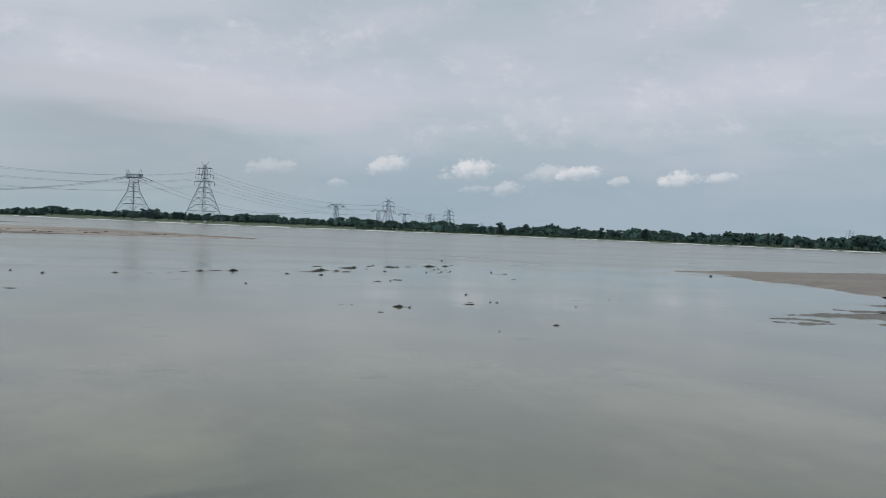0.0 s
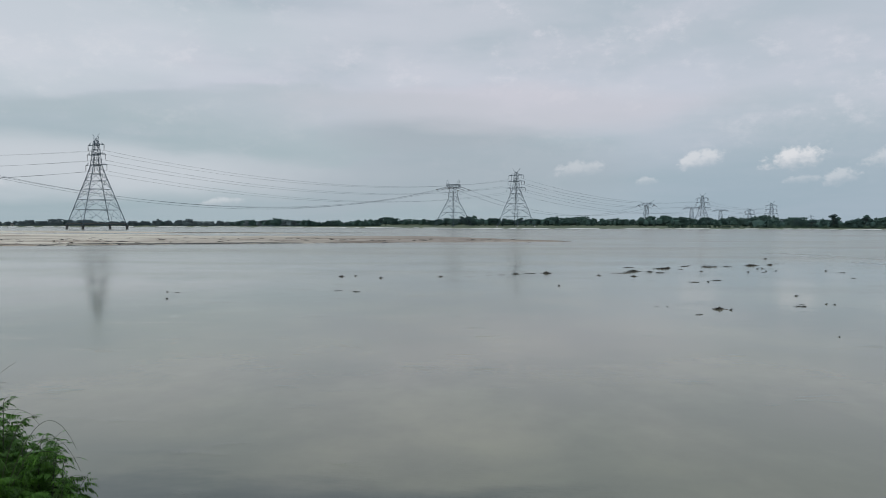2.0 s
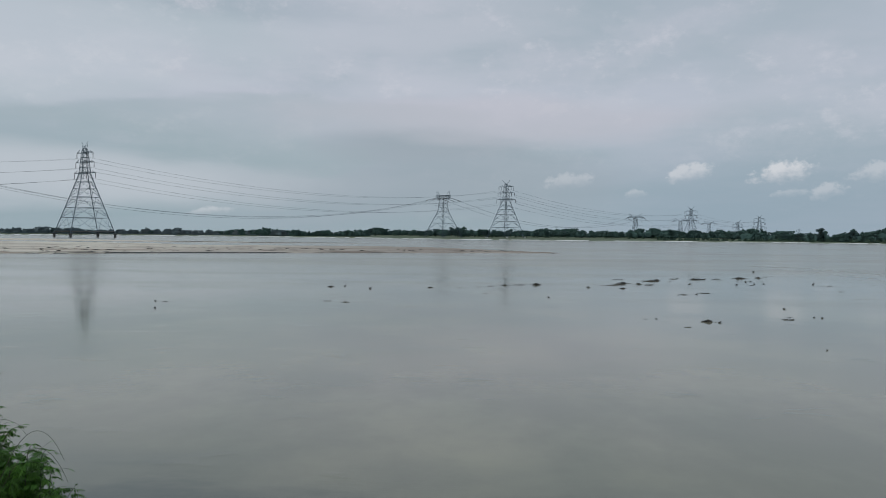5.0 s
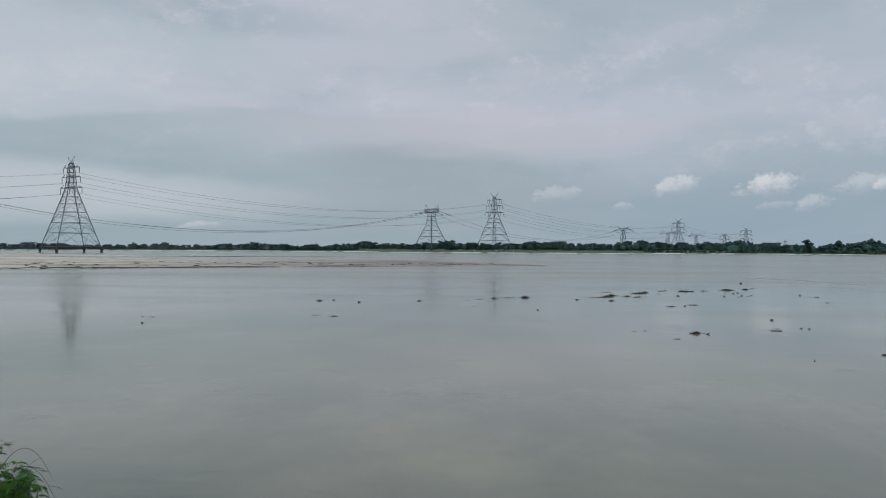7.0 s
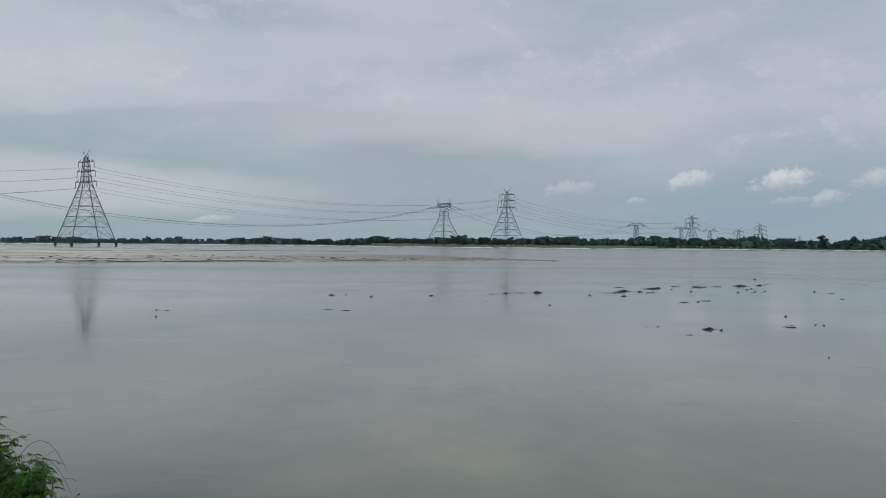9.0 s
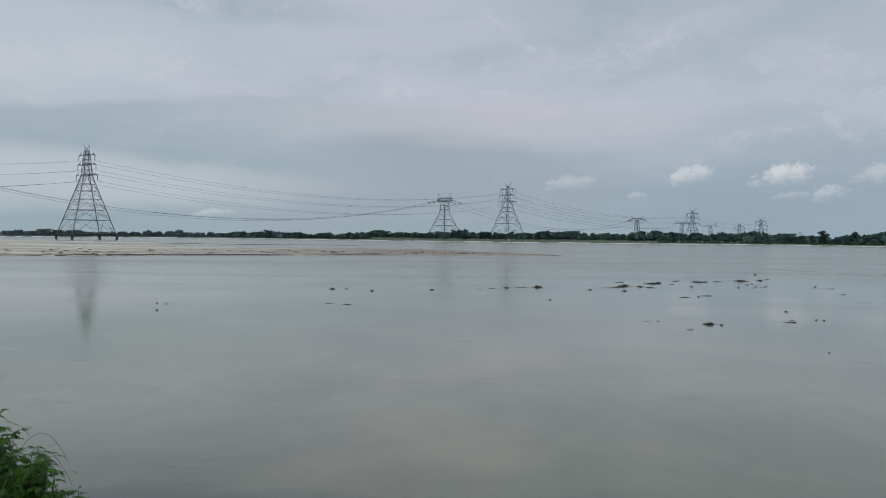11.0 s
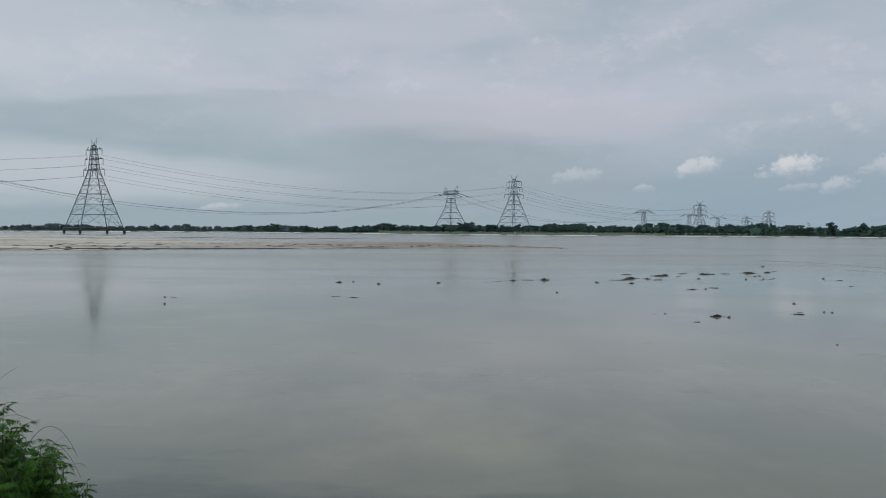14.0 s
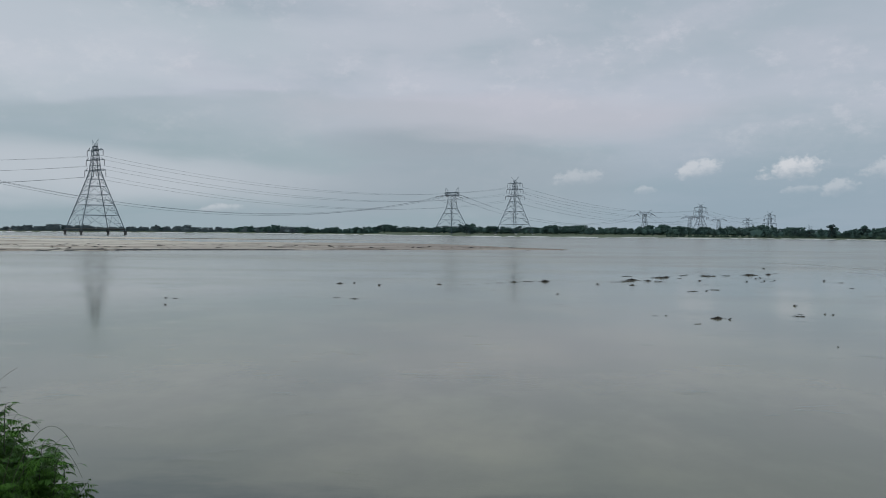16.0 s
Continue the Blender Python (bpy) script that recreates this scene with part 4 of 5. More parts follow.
def make_shed(a, e, wide, roof):
    """A small whitewashed hut with a pitched roof."""
    shed = new("hut")
    r = float(bank_range(a)) + e
    shed.matrix_basis = pose(r * math.sin(radians(a)), r * math.cos(radians(a)), 0.2, 0, 0, -a + 8)
    bm = bmesh.new()
    block(bm, -wide / 2, -1.6, -0.5, wide / 2, 1.6, 2.3, 0.03)
    part("wall", bm, LIMEWASH, shed)
    bm = bmesh.new()
    v = [bm.verts.new(p) for p in ((-wide / 2 - 0.3, -1.95, 2.2), (wide / 2 + 0.3, -1.95, 2.2), (wide / 2 + 0.3, 1.95, 2.2), (-wide / 2 - 0.3, 1.95, 2.2), (-wide / 2 - 0.3, 0, 3.3), (wide / 2 + 0.3, 0, 3.3))]
    for f in ((0, 1, 5, 4), (3, 4, 5, 2), (0, 4, 3), (1, 2, 5), (0, 3, 2, 1)):
        bm.faces.new([v[i] for i in f])
    part("roof", bm, roof, shed)
    bm = bmesh.new()
    block(bm, -0.5, -1.66, -0.4, 0.4, -1.605, 1.5)
    part("door", bm, BARK, shed)
    return tagged(shed, "small pale hut at the edge of the far trees", "hut", "huts on the far bank")


for a, e, wide in ((-29.2, 16, 2.2), (42.95, 22, 2.8), (46.6, 24, 3.6)):
    make_shed(a, e, wide, CONCRETE)


def make_tree(seed, high, wide):
    """A broad tree: tapered trunk, limbs, and a crown of loose leaf clumps."""
    rng = np.random.RandomState(seed)
    tree = new("tree")
    bm = bmesh.new()
    tube(bm, [(0, 0, -0.6), (0.1, 0.05, high * 0.25), (-0.1, 0.1, high * 0.5), (0.05, 0, high * 0.78)], 0.34, 0.1, 7)
    part("trunk", bm, BARK, tree)
    tips = []
    for k in range(6):
        a, z0 = k * 1.05 + rng.uniform(0, 0.6), high * rng.uniform(0.3, 0.55)
        tip = Vector((math.cos(a) * wide * 0.34, math.sin(a) * wide * 0.34, z0 + high * rng.uniform(0.12, 0.3)))
        bm = bmesh.new()
        tube(bm, [(0, 0, z0), tip * 0.5 + Vector((0, 0, z0 * 0.62)), tip], 0.13, 0.04, 5)
        part("limb", bm, BARK, tree)
        tips.append(np.array(tip))
    clumps = [leaf_cloud(rng, t, wide * rng.uniform(0.2, 0.28), high * 0.17, 110, 0.32) for t in tips]
    for k in range(5):
        o = rng.normal(size=2) * wide * 0.13
        clumps.append(leaf_cloud(rng, np.array([o[0], o[1], high * rng.uniform(0.62, 0.86)]), wide * 0.24, high * 0.17, 120, 0.32))
    for k in range(7):
        o = rng.normal(size=2) * wide * 0.2
        clumps.append(leaf_cloud(rng, np.array([o[0], o[1], high * rng.uniform(0.2, 0.45)]), wide * 0.26, high * 0.2, 120, 0.34))
    v = np.concatenate(clumps)
    crown = from_arrays("crown", v, np.arange(len(v)).reshape(-1, 3), CROWN)
    crown.parent = tree
    return tagged(tree, "broad dark green tree standing out of the far belt of trees", "tree", "taller trees on the far bank")


models = [make_tree(41, 11, 8), make_tree(42, 12, 9), make_tree(43, 10, 10), make_tree(44, 13, 7)]
rng = random.Random(5)
spots = [(1.55, 60, 1.18)]
spots += [(-52 + 3.1 * k + rng.uniform(-1.2, 1.2), rng.uniform(26, 60), 0.50) for k in range(0, 15, 2)]
spots += [(-4 + 2.3 * k + rng.uniform(-0.9, 0.9), rng.uniform(90, 125), 0.66) for k in range(11)]
spots += [(22 + 1.6 * k + rng.uniform(-0.7, 0.7), rng.uniform(32, 70), 1.0) for k in range(20)]
for k, (a, e, s) in enumerate(spots):
    r = float(bank_range(a)) + e
    s *= rng.uniform(0.85, 1.1)
    m = pose(r * math.sin(radians(a)), r * math.cos(radians(a)), float(np.interp(e, [0, 25, 72, 105], [0.2, 1.2, 1.6, 2.3]) + far_rise(a, e)), 0, 0, rng.uniform(0, 360)) @ Matrix.Scale(s, 4)
    if k < 4:
        models[k].matrix_basis = m
    else:
        t = copy_thing(models[k % 4], Matrix.Identity(4))
        t.matrix_basis = m


# ---- driftwood and washed-up clumps ----
def make_log(seed):
    """A half-sunk, knotted branch one metre long, tapering to both ends, with twigs and caught straw."""
    rng = random.Random(seed)
    log = new("driftwood")
    bm = bmesh.new()
    n, bend = 11, rng.uniform(-0.15, 0.15)
    rings = []
    for i in range(n):
        t = i / (n - 1)
        r = 0.021 * math.sin(math.pi * min(0.96, max(0.05, t ** rng.choice((0.7, 0.8))))) ** 0.7 * rng.uniform(0.65, 1.35)
        c = Vector((t - 0.5, bend * math.sin(math.pi * t) + rng.uniform(-0.012, 0.012), 0.012 + rng.uniform(-0.012, 0.02)))
        rings.append([bm.verts.new(c + Vector((0, math.cos(k) * r * rng.uniform(0.8, 1.25), math.sin(k) * r * rng.uniform(0.8, 1.25)))) for k in [2 * math.pi * q / 7 for q in range(7)]])
    for u, v in zip(rings, rings[1:]):
        for i in range(7):
            bm.faces.new((u[i], u[(i + 1) % 7], v[(i + 1) % 7], v[i]))
    part("stem", bm, DRIFT, log, smooth=True)
    for _ in range(5):
        bm = bmesh.new()
        x = rng.uniform(-0.4, 0.45)
        tube(bm, [(x, 0, 0.01), (x + 0.06, rng.uniform(-0.1, 0.1), rng.uniform(0.03, 0.1)), (x + rng.uniform(-0.1, 0.25), rng.uniform(-0.25, 0.25), rng.uniform(0.0, 0.16))], 0.010, 0.005, 5)
        part("twig", bm, DRIFT, log)
    for lump in range(4):
        bm = bmesh.new()
        at, wide = rng.uniform(-0.42, 0.42), rng.uniform(0.025, 0.075)
        for v in bmesh.ops.create_icosphere(bm, subdivisions=2, radius=wide)["verts"]:
            k = 1 + 0.8 * noise.noise(v.co * 22 + Vector((seed, lump * 3, 0)))
            v.co = Vector((at + v.co.x * 1.5 * k, v.co.y * 0.9 * k, v.co.z * 0.75 * k + 0.01))
        part("caught_straw", bm, STRAW if lump % 2 else DRIFT, log)
    return log


def make_clump(seed, mat):
    """A heap of tangled stalks and roots one metre across."""
    rng = random.Random(seed)
    heap = new("debris_clump")
    bm = bmesh.new()
    for v in bmesh.ops.create_icosphere(bm, subdivisions=3, radius=0.18)["verts"]:
        k = 1 + 0.8 * noise.noise(v.co * 9 + Vector((seed, 0, 0)))
        v.co = Vector((v.co.x * 1.05 * k, v.co.y * 0.8 * k, v.co.z * 0.8 * k))
    part("mat", bm, mat, heap)
    for lump in range(7):
        bm = bmesh.new()
        at, wide = rng.uniform(-0.46, 0.46), rng.uniform(0.03, 0.08)
        for v in bmesh.ops.create_icosphere(bm, subdivisions=2, radius=wide)["verts"]:
            k = 1 + 0.8 * noise.noise(v.co * 18 + Vector((seed, lump * 3, 0)))
            v.co = Vector((at + v.co.x * 1.5 * k, rng.uniform(-0.01, 0.01) + v.co.y * 0.9 * k, v.co.z * 0.6 * k))
        part("mat", bm, DRIFT if lump % 2 else mat, heap)
    for _ in range(26):
        a, l = rng.uniform(0, 6.28), rng.uniform(0.10, 0.30)
        x, y = rng.gauss(0, 0.17), rng.gauss(0, 0.1)
        bm = bmesh.new()
        up = (rng.uniform(-0.02, 0.10) if rng.random() < 0.85 else rng.uniform(0.08, 0.17)) * (1 - min(1, abs(x) * 2.2))
        tube(bm, [(x, y, 0.03), (x + math.cos(a) * l * 0.5, y + math.sin(a) * l * 0.4, 0.06 + up), (x + math.cos(a) * l, y + math.sin(a) * l * 0.8, max(0.0, up * rng.uniform(0.2, 1.2)))], 0.018, 0.006, 5)
        part("stalk", bm, mat if rng.random() < 0.5 else DRIFT, heap)
    return heap


def make_stub(seed):
    """The tip of a sunken snag, one metre tall."""
    rng = random.Random(seed)
    stub = new("snag")
    bm = bmesh.new()
    tube(bm, [(0, 0, -0.4), (0.05, 0, 0.2), (rng.uniform(-0.2, 0.3), 0.05, 0.62), (rng.uniform(-0.2, 0.5), 0.0, 1.0)], 0.34, 0.16, 7)
    part("stem", bm, DRIFT, stub, smooth=True)
    bm = bmesh.new()
    tube(bm, [(0.05, 0, 0.25), (0.5, 0.1, 0.5), (0.9, 0.1, 0.42)], 0.14, 0.06, 5)
    part("twig", bm, DRIFT, stub)
    return stub


KINDS = {"l": [make_log(1), make_log(2), make_log(3)], "c": [make_clump(1, STRAW), make_clump(2, DRIFT), make_clump(3, STRAW)], "s": [make_stub(1), make_stub(2)]}
WORDS = {"l": ("dark wet branch lying half sunk in the shallow river", "driftwood", "branches in the water"),
         "c": ("tangled heap of dark stalks stranded in the shallows", "debris", "stranded heaps"),
         "s": ("tip of a dark sunken snag above the water", "snag", "snags in the water")}
unused = {k: list(v) for k, v in KINDS.items()}
rng = random.Random(9)


def strand(x, y, size, kind, z=0.0, turn=None, flat=1.0):
    """Lays one piece of flotsam, size metres across, on the water."""
    if unused[kind]:
        ob = unused[kind].pop(0)
    else:
        ob = copy_thing(rng.choice(KINDS[kind]), Matrix.Identity(4))
    spin = rng.uniform(-16, 16) + rng.choice((0, 180)) if turn is None else turn
    tall = rng.uniform(0.75, 1.15) * (min(1.0, 0.95 / size) if kind == "c" else 1.0)
    if kind == "s":
        size, tall = size * 0.8, 0.5
    ob.matrix_basis = pose(x, y, z, 0, 0, spin) @ Matrix.Diagonal((size * (1.6 if kind == "s" else 1.0), size, size * tall * flat, 1))
    if kind == "l" and size > 1.2:
        ob.scale.z *= 0.95 if size < 2 else 0.3
        ob.scale.y *= 1.0 if size < 2 else 0.3
    tagged(ob, *WORDS[kind])


NEAR_SHALLOWS = ((9.0, 33.4, 0.25, "l"), (9.5, 33.5, 0.08, "s"), (11.4, 32.5, 0.66, "c"), (11.75, 32.2, 0.16, "s"), (15.3, 33.7, 0.56, "l"), (15.8, 34.6, 0.28, "l"), (17.4, 38.8, 0.16, "s"),
                 (16.9, 34.7, 0.12, "s"), (17.2, 34.5, 0.12, "s"), (12.4, 24.5, 0.08, "s"), (15.5, 25.9, 0.32, "c"), (37.6, 29.5, 0.6, "c"), (25.0, 36.4, 0.11, "s"), (25.8, 36.5, 0.11, "s"), (20.5, 32.6, 0.1, "s"),
                 (-14.3, 39.8, 0.11, "s"), (-13.7, 39.5, 0.32, "l"), (-13.0, 36.2, 0.12, "s"))
DRIFT_LINE = ((1.6, 52.3, 0.3, "l"), (2.9, 53.4, 0.4, "l"), (3.8, 54.4, 0.5, "l"), (-7.0, 52.0, 0.58, "c"), (-6.2, 52.7, 0.16, "s"), (-4.3, 50.7, 0.2, "s"), (-0.4, 52.2, 0.44, "c"), (4.9, 55.3, 0.6, "c"), (6.0, 56.0, 0.85, "l"), (7.2, 56.2, 0.82, "c"), (3.0, 47.5, 0.26, "l"),
              (6.5, 44.8, 0.14, "s"), (-5.7, 40.9, 0.44, "l"), (-4.7, 40.3, 0.55, "l"), (10.4, 53.0, 0.25, "l"), (14.2, 59.1, 1.05, "c"), (12.8, 53.2, 0.6, "c"), (13.6, 58.0, 1.0, "l"))
OUTER_LINE = ((12.9, 56.8, 2.1, "l"), (10.6, 54.2, 0.35, "c"), (15.0, 64.3, 0.9, "l"), (15.2, 58.4, 0.6, "c"), (17.2, 62.5, 1.5, "l"), (18.0, 63.4, 0.66, "c"), (15.7, 57.3, 0.7, "l"), (20.2, 66.2, 0.7, "l"), (18.6, 61.9, 0.42, "l"), (19.3, 59.1, 0.4, "c"), (22.1, 65.6, 1.55, "l"), (22.0, 66.5, 0.5, "c"),
              (24.0, 66.7, 0.75, "l"), (26.5, 68.0, 1.7, "c"), (28.7, 69.2, 0.8, "c"), (30.2, 71.4, 0.44, "l"), (25.0, 62.8, 0.18, "s"), (25.8, 63.7, 0.18, "s"), (23.7, 58.3, 0.44, "l"), (24.7, 59.1, 0.28, "l"),
              (22.2, 57.4, 0.26, "l"), (15.2, 47.9, 0.64, "l"), (16.2, 48.4, 0.16, "s"), (17.1, 49.5, 0.66, "l"), (29.3, 60.4, 0.22, "s"), (29.6, 58.4, 0.48, "l"), (27.2, 52.1, 0.5, "l"), (53.7, 61.2, 0.34, "s"),
              (24.0, 160.3, 0.7, "c"), (16.3, 154.4, 0.7, "c"), (22.8, 58.9, 0.16, "s"), (24.5, 59.8, 0.16, "s"), (25.5, 60.3, 0.16, "s"), (31.4, 72.7, 0.3, "l"), (33.3, 81.5, 0.3, "s"),
              (9.9, 30.5, 0.34, "l"), (20.9, 67.5, 0.3, "c"), (16.1, 58.1, 0.3, "l"))
for row in NEAR_SHALLOWS + DRIFT_LINE + OUTER_LINE:
    strand(*row)
# flotsam scattered over the sandbar
def bar_height(x, y):
    lo, cell, Z = HEIGHTS["sandbar", 3.0]
    i, j = int((x - lo[0]) / cell + 0.5), int((y - lo[1]) / cell + 0.5)
    return max(0.0, float(Z[i, j])) if 0 <= i < Z.shape[0] and 0 <= j < Z.shape[1] else 0.0


for k in range(230):
    u = rng.random() ** 1.25
    x = -125 + 140 * u
    y0 = float(np.interp(x, [-128, -100, -83, -69, -54, -38, -20, 0, 17, 28], [70, 93, 110, 123, 130, 139.5, 148.5, 158, 164, 167]))
    y = y0 + 1.0 + rng.random() ** 1.4 * (88 - 76 * u)
    strand(x, y, rng.uniform(0.45, 1.6), "l" if rng.random() < 0.8 else "c", bar_height(x, y), 16 + rng.gauss(0, 9), 1.15)


# ---- near ferns ----
def pinna(bm, root, way, side, length, pairs, droop, rng):
    """One side branch of a frond: a thin rib that sags to its tip, with small pointed leaflets hanging on both sides."""
    down = Vector((0, 0, -1))
    at = [root + way * length * t + down * droop * length * t * t for t in [k / pairs for k in range(pairs + 1)]]
    wide = length * 0.018
    for p, q in zip(at, at[1:]):
        bm.faces.new([bm.verts.new(p + side * wide), bm.verts.new(p - side * wide), bm.verts.new(q - side * wide * 0.6), bm.verts.new(q + side * wide * 0.6)])
    for k in range(1, pairs + 1):
        t = k / pairs
        size = length * 0.30 * (1 - 0.62 * t ** 1.6) * rng.uniform(0.85, 1.15)
        for s in (-1, 1):
            out = (side * s * 0.85 + way * rng.uniform(0.35, 0.6) + down * rng.uniform(0.4, 1.1)).normalized()
            rib = out.cross(way).normalized() * size * 0.07
            p = at[k]
            flank = (way - out * way.dot(out)).normalized() * size * 0.23
            a, b, m, tip = bm.verts.new(p + out * size * 0.3 + flank), bm.verts.new(p + out * size * 0.3 - flank), bm.verts.new(p + rib * s), bm.verts.new(p + out * size + down * size * 0.12)
            bm.faces.new((m, a, tip))
            bm.faces.new((m, tip, b))


def frond_mesh(seed, length, lean0, lean1, pairs, leaflet, mats):
    """A twice-divided fern frond: an arching midrib with side branches that carry hanging leaflets. It grows from the origin and leans towards +x."""
    rng = random.Random(seed)
    bm = bmesh.new()
    p, pts, dirs = Vector((0, 0, 0)), [], []
    n = pairs + 3
    for i in range(n + 1):
        t = i / n
        a = radians(lean0 + (lean1 - lean0) * t ** 1.4)
        d = Vector((math.sin(a), 0.05 * math.sin(t * 5 + seed), math.cos(a))).normalized()
        pts.append(p.copy())
        dirs.append(d)
        p = p + d * length / n
    tube(bm, pts, 0.0032, 0.001, 4)
    stems = len(bm.faces)
    for i in range(2, n + 1):
        t = (i - 2) / (n - 2)
        size = leaflet * (0.75 + 0.7 * t) if t < 0.35 else leaflet * (1.0 - 0.72 * ((t - 0.35) / 0.65) ** 1.3)
        d, flat = dirs[i], Vector((0, 1, 0))
        if i == n:
            pinna(bm, pts[i], d, flat, size, 5, 0.4, rng)
            continue
        for s in (-1, 1):
            way = (flat * s * 0.9 + d * rng.uniform(0.25, 0.6) + Vector((rng.uniform(-0.15, 0.15), 0, rng.uniform(-0.05, 0.25)))).normalized()
            side = way.cross(Vector((0, 0, 1)) + d.cross(flat) * -0.5).normalized()
            pinna(bm, pts[i] + d * rng.uniform(-0.3, 0.3) * length / n, way, side, size * rng.uniform(0.8, 1.15), 7 if size > 0.09 else 5, rng.uniform(0.25, 0.8), rng)
    bm.faces.ensure_lookup_table()
    for k, f in enumerate(bm.faces):
        f.material_index = 1 if k < stems else 0
    me = bpy.data.meshes.new("frond")
    bm.to_mesh(me)
    bm.free()
    for m in mats:
        me.materials.append(m)
    return me


FRONDS = [frond_mesh(60 + k, 0.36 + 0.018 * k, 2 + 3 * k, 20 + 10 * k, 4 + k % 3, 0.155 + 0.012 * (k % 4), (FERN, STEM)) for k in range(8)]
DRY = [frond_mesh(80 + k, 0.32, 8, 80, 5, 0.12, (DRY_FERN, DRY_FERN)) for k in range(2)]


def bush_top(x):
    """Height of the ferns' outline above the water, along the bank."""
    return float(np.interp(x, [-5.5, -3.25, -2.95, -2.86, -2.78, -2.6, -2.36, -2.17, -2.04, -1.95, -1.81], [2.90, 2.80, 2.62, 2.60, 2.55, 2.52, 2.47, 2.34, 2.20, 2.02, 1.66]))


def fern_clump(x, y, count, seed):
    """A tuft of fern fronds on thin stems; fronds near the rim of the thicket are short and turn outwards."""
    rng = random.Random(seed)
    ferns = new("fern")
    a = math.degrees(math.atan2(x, y))
    z = float(land(np.array([x]), np.array([y]), np.array([a]), np.array([math.hypot(x, y)]))[0])
    ferns.location = (x, y, z - 0.03)
    for k in range(count):
        me = FRONDS[(k + seed) % len(FRONDS)]
        high = max(v.co.z for v in me.vertices)
        ox, oy = min(rng.gauss(0, 0.09), -2.08 - x), rng.gauss(0, 0.10)
        edge = smooth01(np.array([(-1.85 - x - ox) / 0.6]))[0]
        s = (0.55 + 0.3 * edge) * rng.uniform(0.75, 1.2)
        top = bush_top(x + ox + 0.06 * s) - z
        drop = rng.uniform(0, 0.05) if k < 4 else rng.uniform(0.0, 1.0) ** 1.1 * min(max(0.1, top - 0.15), 0.20 + 0.92 * smooth01(np.array([(x + 2.55) / 0.35]))[0])
        foot = max(0.0, top - drop - high * s)
        turn = rng.uniform(-120, 40) if rng.random() < 0.6 else rng.uniform(0, 360)
        f = new("frond", me)
        f.parent = ferns
        f.matrix_basis = pose(ox, oy, foot, rng.gauss(0, 16), rng.gauss(0, 16), turn) @ Matrix.Scale(s, 4)
        if foot > 0.1 and k % 3 == 0:
            bm = bmesh.new()
            tube(bm, [(ox * 0.4, oy * 0.4, 0), (ox * 0.8, oy * 0.8, foot * 0.5), (ox, oy, foot + 0.01)], 0.006, 0.004, 5)
            part("stem", bm, STEM, ferns)
    return tagged(ferns, "lush green fern clump growing on the river bank", "fern", "ferns on the near bank")


# plots beyond x -3.2 and nearer than y 3.95: unseen, added to shade the rest
plots = [(-2.10, 4.05, 36), (-2.12, 4.18, 40), (-2.17, 3.92, 42), (-2.18, 4.05, 46), (-2.18, 3.85, 40), (-2.30, 4.12, 46), (-2.28, 3.98, 40), (-2.43, 4.15, 44), (-2.42, 4.05, 40), (-2.58, 4.18, 44), (-2.62, 4.08, 36),
         (-2.75, 4.18, 42), (-2.80, 4.08, 36), (-2.95, 4.16, 42), (-3.0, 4.06, 34), (-3.2, 4.12, 40), (-3.5, 4.1, 36), (-3.3, 3.72, 40), (-3.55, 3.4, 40), (-3.25, 3.9, 40), (-2.15, 3.80, 22)]
for k, (x, y, n) in enumerate(plots):
    fern_clump(x, y, round(n * 0.7), 100 + k)


def spray_mesh(seed):
    """One side branch of a fern, a hand long, reaching out along +x."""
    rng = random.Random(seed)
    bm = bmesh.new()
    pinna(bm, Vector((0, 0, 0)), Vector((0.94, 0, 0.34)).normalized(), Vector((0, 1, 0)), 0.125, 7, 0.55, rng)
    me = bpy.data.meshes.new("spray")
    bm.to_mesh(me)
    bm.free()
    me.materials.append(FERN)
    return me


SPRAYS = [spray_mesh(150 + k) for k in range(4)]


def fern_shoot(x, y, top, lean, count, seed):
    """A single young fern standing clear of the thicket: an upright stem with leafy side branches and a curled tip."""
    rng = random.Random(seed)
    shoot = new("fern")
    z = float(land(np.array([x]), np.array([y]), np.array([math.degrees(math.atan2(x, y))]), np.array([math.hypot(x, y)]))[0])
    shoot.location = (x, y, z - 0.03)
    high = top - z + 0.03

    def along(t):
        bow = max(0.0, t - 0.9) / 0.1
        return Vector((lean * t * t + 0.028 * bow * bow, 0.01 * math.sin(t * 4 + seed), high * t - 0.03 * bow ** 3))

    bm = bmesh.new()
    tube(bm, [along(t) for t in [k / 40 for k in range(41)]], 0.006, 0.001, 5)
    part("stem", bm, STEM, shoot)
    for k in range(count):
        at = along(1 - 0.030 * k / high)
        turn = rng.uniform(-38, 22) if k % 2 == 0 else 180 + rng.uniform(-40, 40)
        f = new("frond", SPRAYS[(k + seed) % len(SPRAYS)])
        f.parent = shoot
        f.matrix_basis = Matrix.Translation(at) @ pose(0, 0, 0, rng.gauss(0, 8), rng.uniform(-8, 12), turn) @ Matrix.Scale(min(1.05, 0.42 + 0.11 * k) * rng.uniform(0.85, 1.1), 4)
    return tagged(shoot, "upright young fern standing clear of the thicket", "fern", "ferns on the near bank")


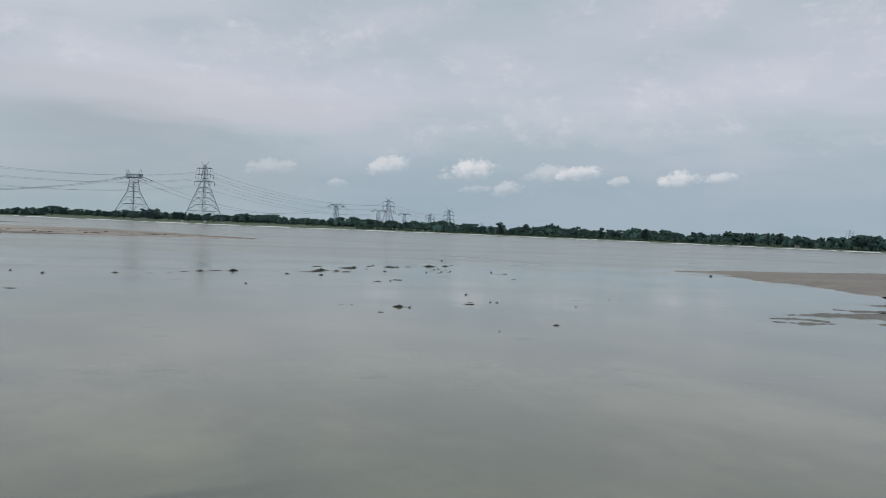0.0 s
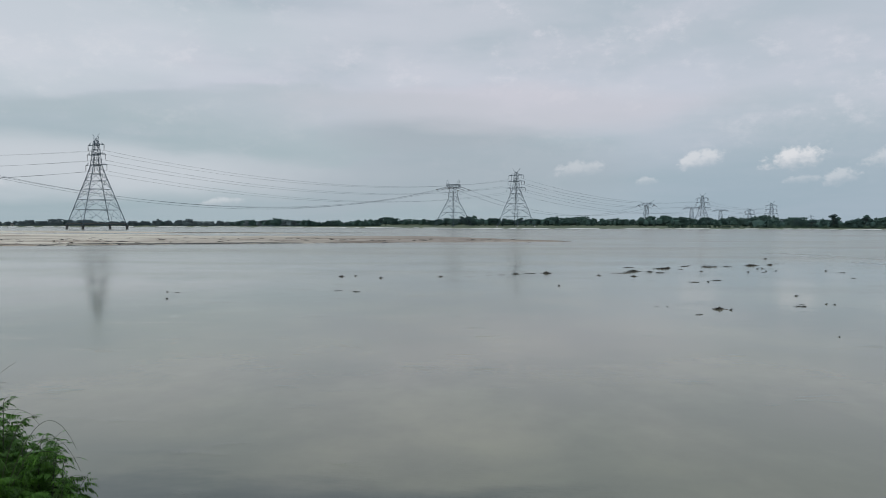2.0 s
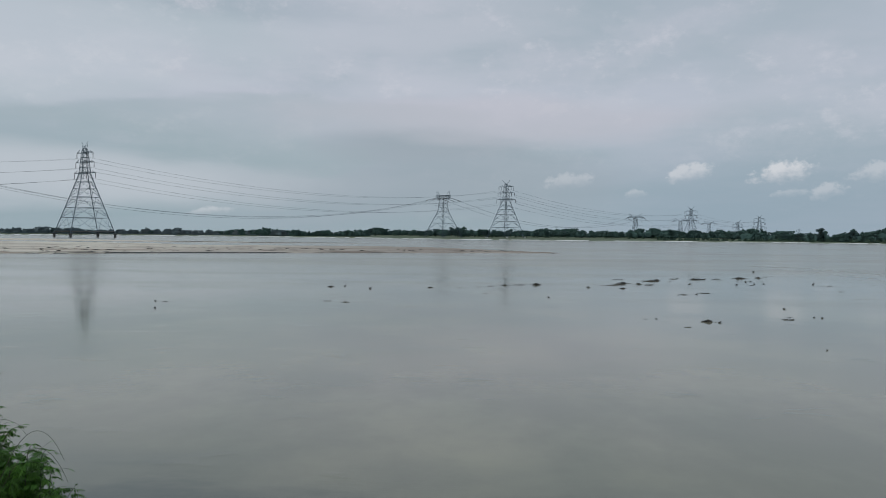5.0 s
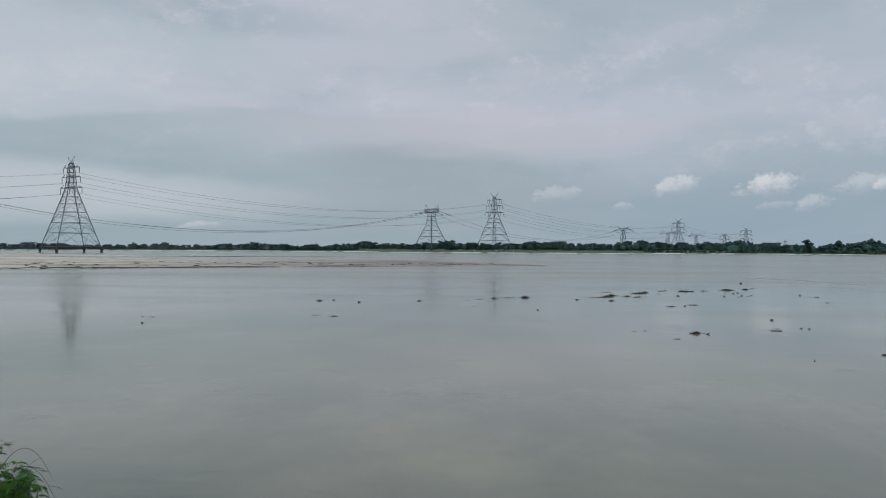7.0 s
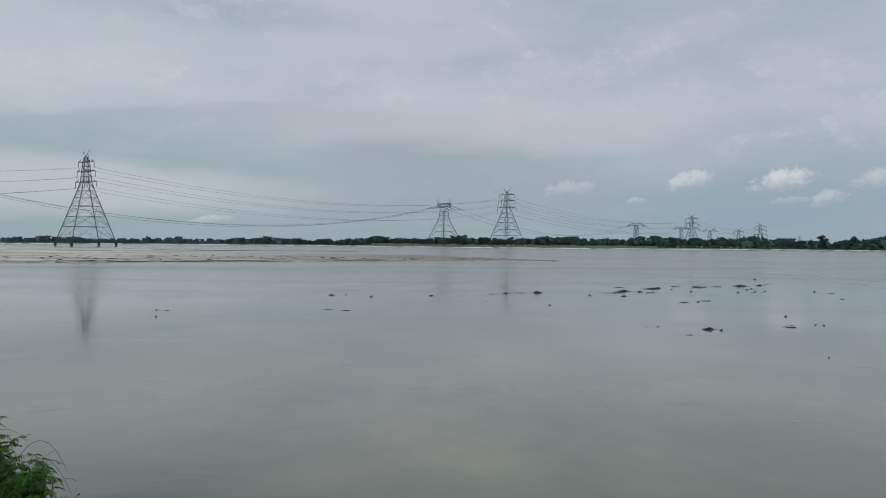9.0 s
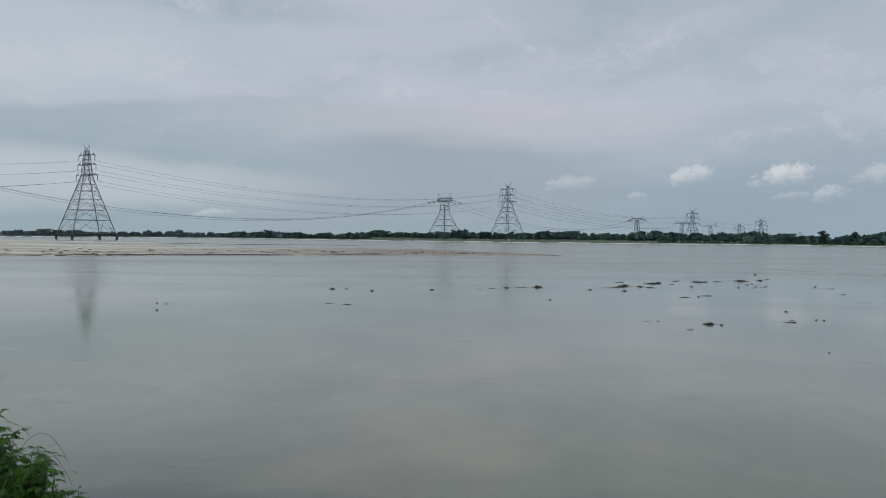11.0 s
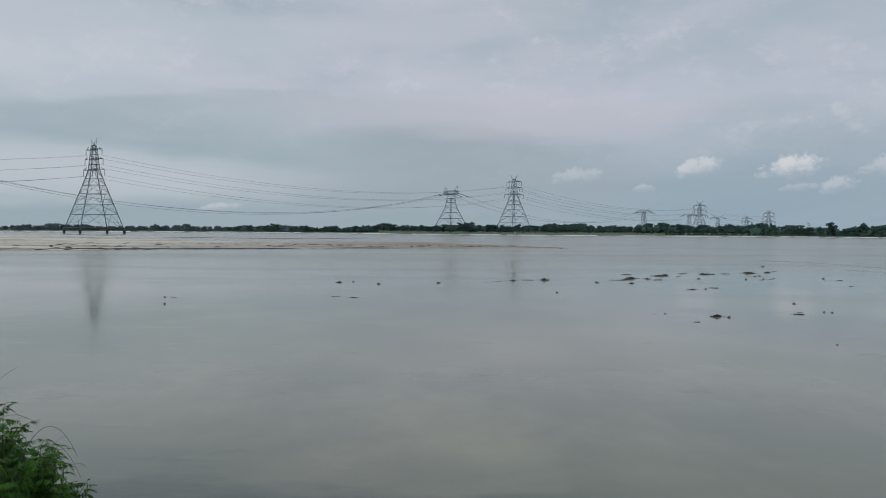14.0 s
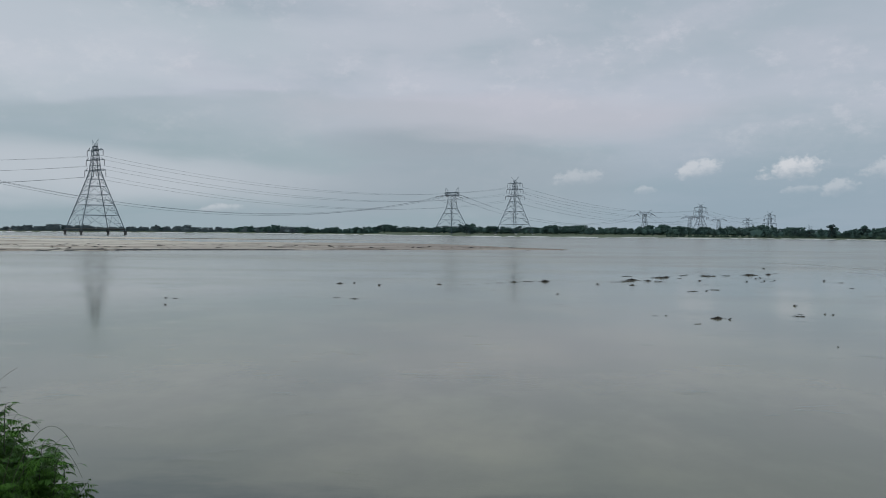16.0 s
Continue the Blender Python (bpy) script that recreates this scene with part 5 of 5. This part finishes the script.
for k, (x, y, top, lean, count) in enumerate(((-2.285, 4.0, 2.63, 0.02, 8), (-2.10, 3.99, 2.44, 0.03, 10), (-2.05, 4.03, 2.40, 0.03, 11), (-2.02, 3.97, 2.36, 0.035, 11), (-1.99, 4.01, 2.30, 0.02, 10), (-1.97, 3.95, 2.22, 0.03, 9),
                                              (-2.15, 3.95, 2.42, 0.0, 9), (-2.62, 4.0, 2.64, 0.02, 8), (-2.86, 4.02, 2.70, 0.02, 8), (-2.44, 4.0, 2.58, -0.02, 8))):
    fern_shoot(x, y, top, lean, count, 3 * k)


def weed(x, y, seed):
    """A low rosette of small fronds on the bare earth."""
    rng = random.Random(seed)
    plant = new("fern")
    z = float(land(np.array([x]), np.array([y]), np.array([math.degrees(math.atan2(x, y))]), np.array([math.hypot(x, y)]))[0])
    plant.location = (x, y, z + 0.03)
    for k in range(9):
        f = new("frond", FRONDS[(k + seed) % len(FRONDS)])
        f.parent = plant
        f.matrix_basis = pose(rng.gauss(0, 0.03), rng.gauss(0, 0.03), 0, rng.gauss(0, 25), rng.gauss(0, 25), k * 40 + rng.uniform(-15, 15)) @ Matrix.Scale(rng.uniform(0.28, 0.42), 4)
    return tagged(plant, "low young fern on dark bare earth", "fern", "ferns on the near bank")


rng = random.Random(77)
for k in range(2):
    weed(rng.uniform(-3.1, -2.35), rng.uniform(3.5, 3.75), 300 + k)

withered = new("withered_fern")
withered.location = (-2.56, 3.98, 2.38)
for k, (x, z, turn, tilt) in enumerate(((0.0, 0.30, 175, 0), (0.03, 0.27, 20, 5), (-0.03, 0.24, 150, 8), (0.06, 0.22, -30, 10), (0.1, 0.2, 40, 4), (-0.08, 0.28, 200, -4))):
    f = new("frond", DRY[k % 2])
    f.parent = withered
    f.matrix_basis = pose(x, 0.02 * k, z - 0.12, tilt, 0, turn) @ Matrix.Scale(0.75, 4)
bm = bmesh.new()
tube(bm, [(0, 0, -0.7), (0.01, 0, -0.3), (0, 0.02, 0.1)], 0.006, 0.003, 5)
part("stem", bm, DRY_FERN, withered)
tagged(withered, "withered dark brown fern among the green ones", "fern")

rng = np.random.RandomState(31)
px, py = rng.uniform(-3.6, -2.0, 420), rng.uniform(3.0, 4.1, 420)
pz = land(px, py, np.degrees(np.arctan2(px, py)), np.hypot(px, py)) + 0.09
turn = rng.normal(size=(420, 4, 3)) * np.array([0.018, 0.018, 0.007])
leaf = np.stack([px, py, pz], -1)[:, None, :] + turn
tagged(from_arrays("leaf_litter", leaf.reshape(-1, 3), np.arange(1680).reshape(-1, 4), LITTER), "fallen dead leaves on the dark earth", "leaf litter", kind="stuff")

grass = new("tall_grass")
grass.location = (-2.4, 4.0, 1.5)
for a, b, d in (((-0.12, 0.0, 0.3), (-0.09, 0.0, 1.15), (-0.05, 0.0, 1.31)), ((-0.12, 0.02, 0.3), (-0.08, 0.02, 1.15), (-0.01, 0.02, 1.35)), ((-0.37, 0.0, 0.3), (-0.37, 0, 1.1), (-0.37, 0.0, 1.31)),
                ((-0.3, 0.0, 0.4), (-0.1, 0.0, 1.12), (0.2, 0.0, 1.28)), ((-0.25, 0.0, 0.4), (-0.22, 0, 1.1), (-0.2, 0.0, 1.24)), ((-0.4, 0.0, 0.2), (0.02, 0.0, 1.25), (0.31, 0.0, 0.98)),
                ((0.1, -0.1, 0.3), (0.33, -0.27, 1.22), (0.46, -0.28, 1.03)), ((0.1, -0.1, 0.3), (0.44, -0.27, 1.36), (0.64, -0.28, 0.91)), ((0.1, -0.1, 0.3), (0.46, -0.27, 1.28), (0.66, -0.28, 0.80))):
    a, b, d = Vector(a), Vector(b), Vector(d)
    bm = bmesh.new()
    tube(bm, [a * (1 - t) ** 2 + b * 2 * t * (1 - t) + d * t * t for t in [i / 16 for i in range(17)]], 0.0022, 0.0008, 4)
    part("stalk", bm, STALK, grass)
tagged(grass, "thin arching grass stalks rising out of the ferns", "grass")
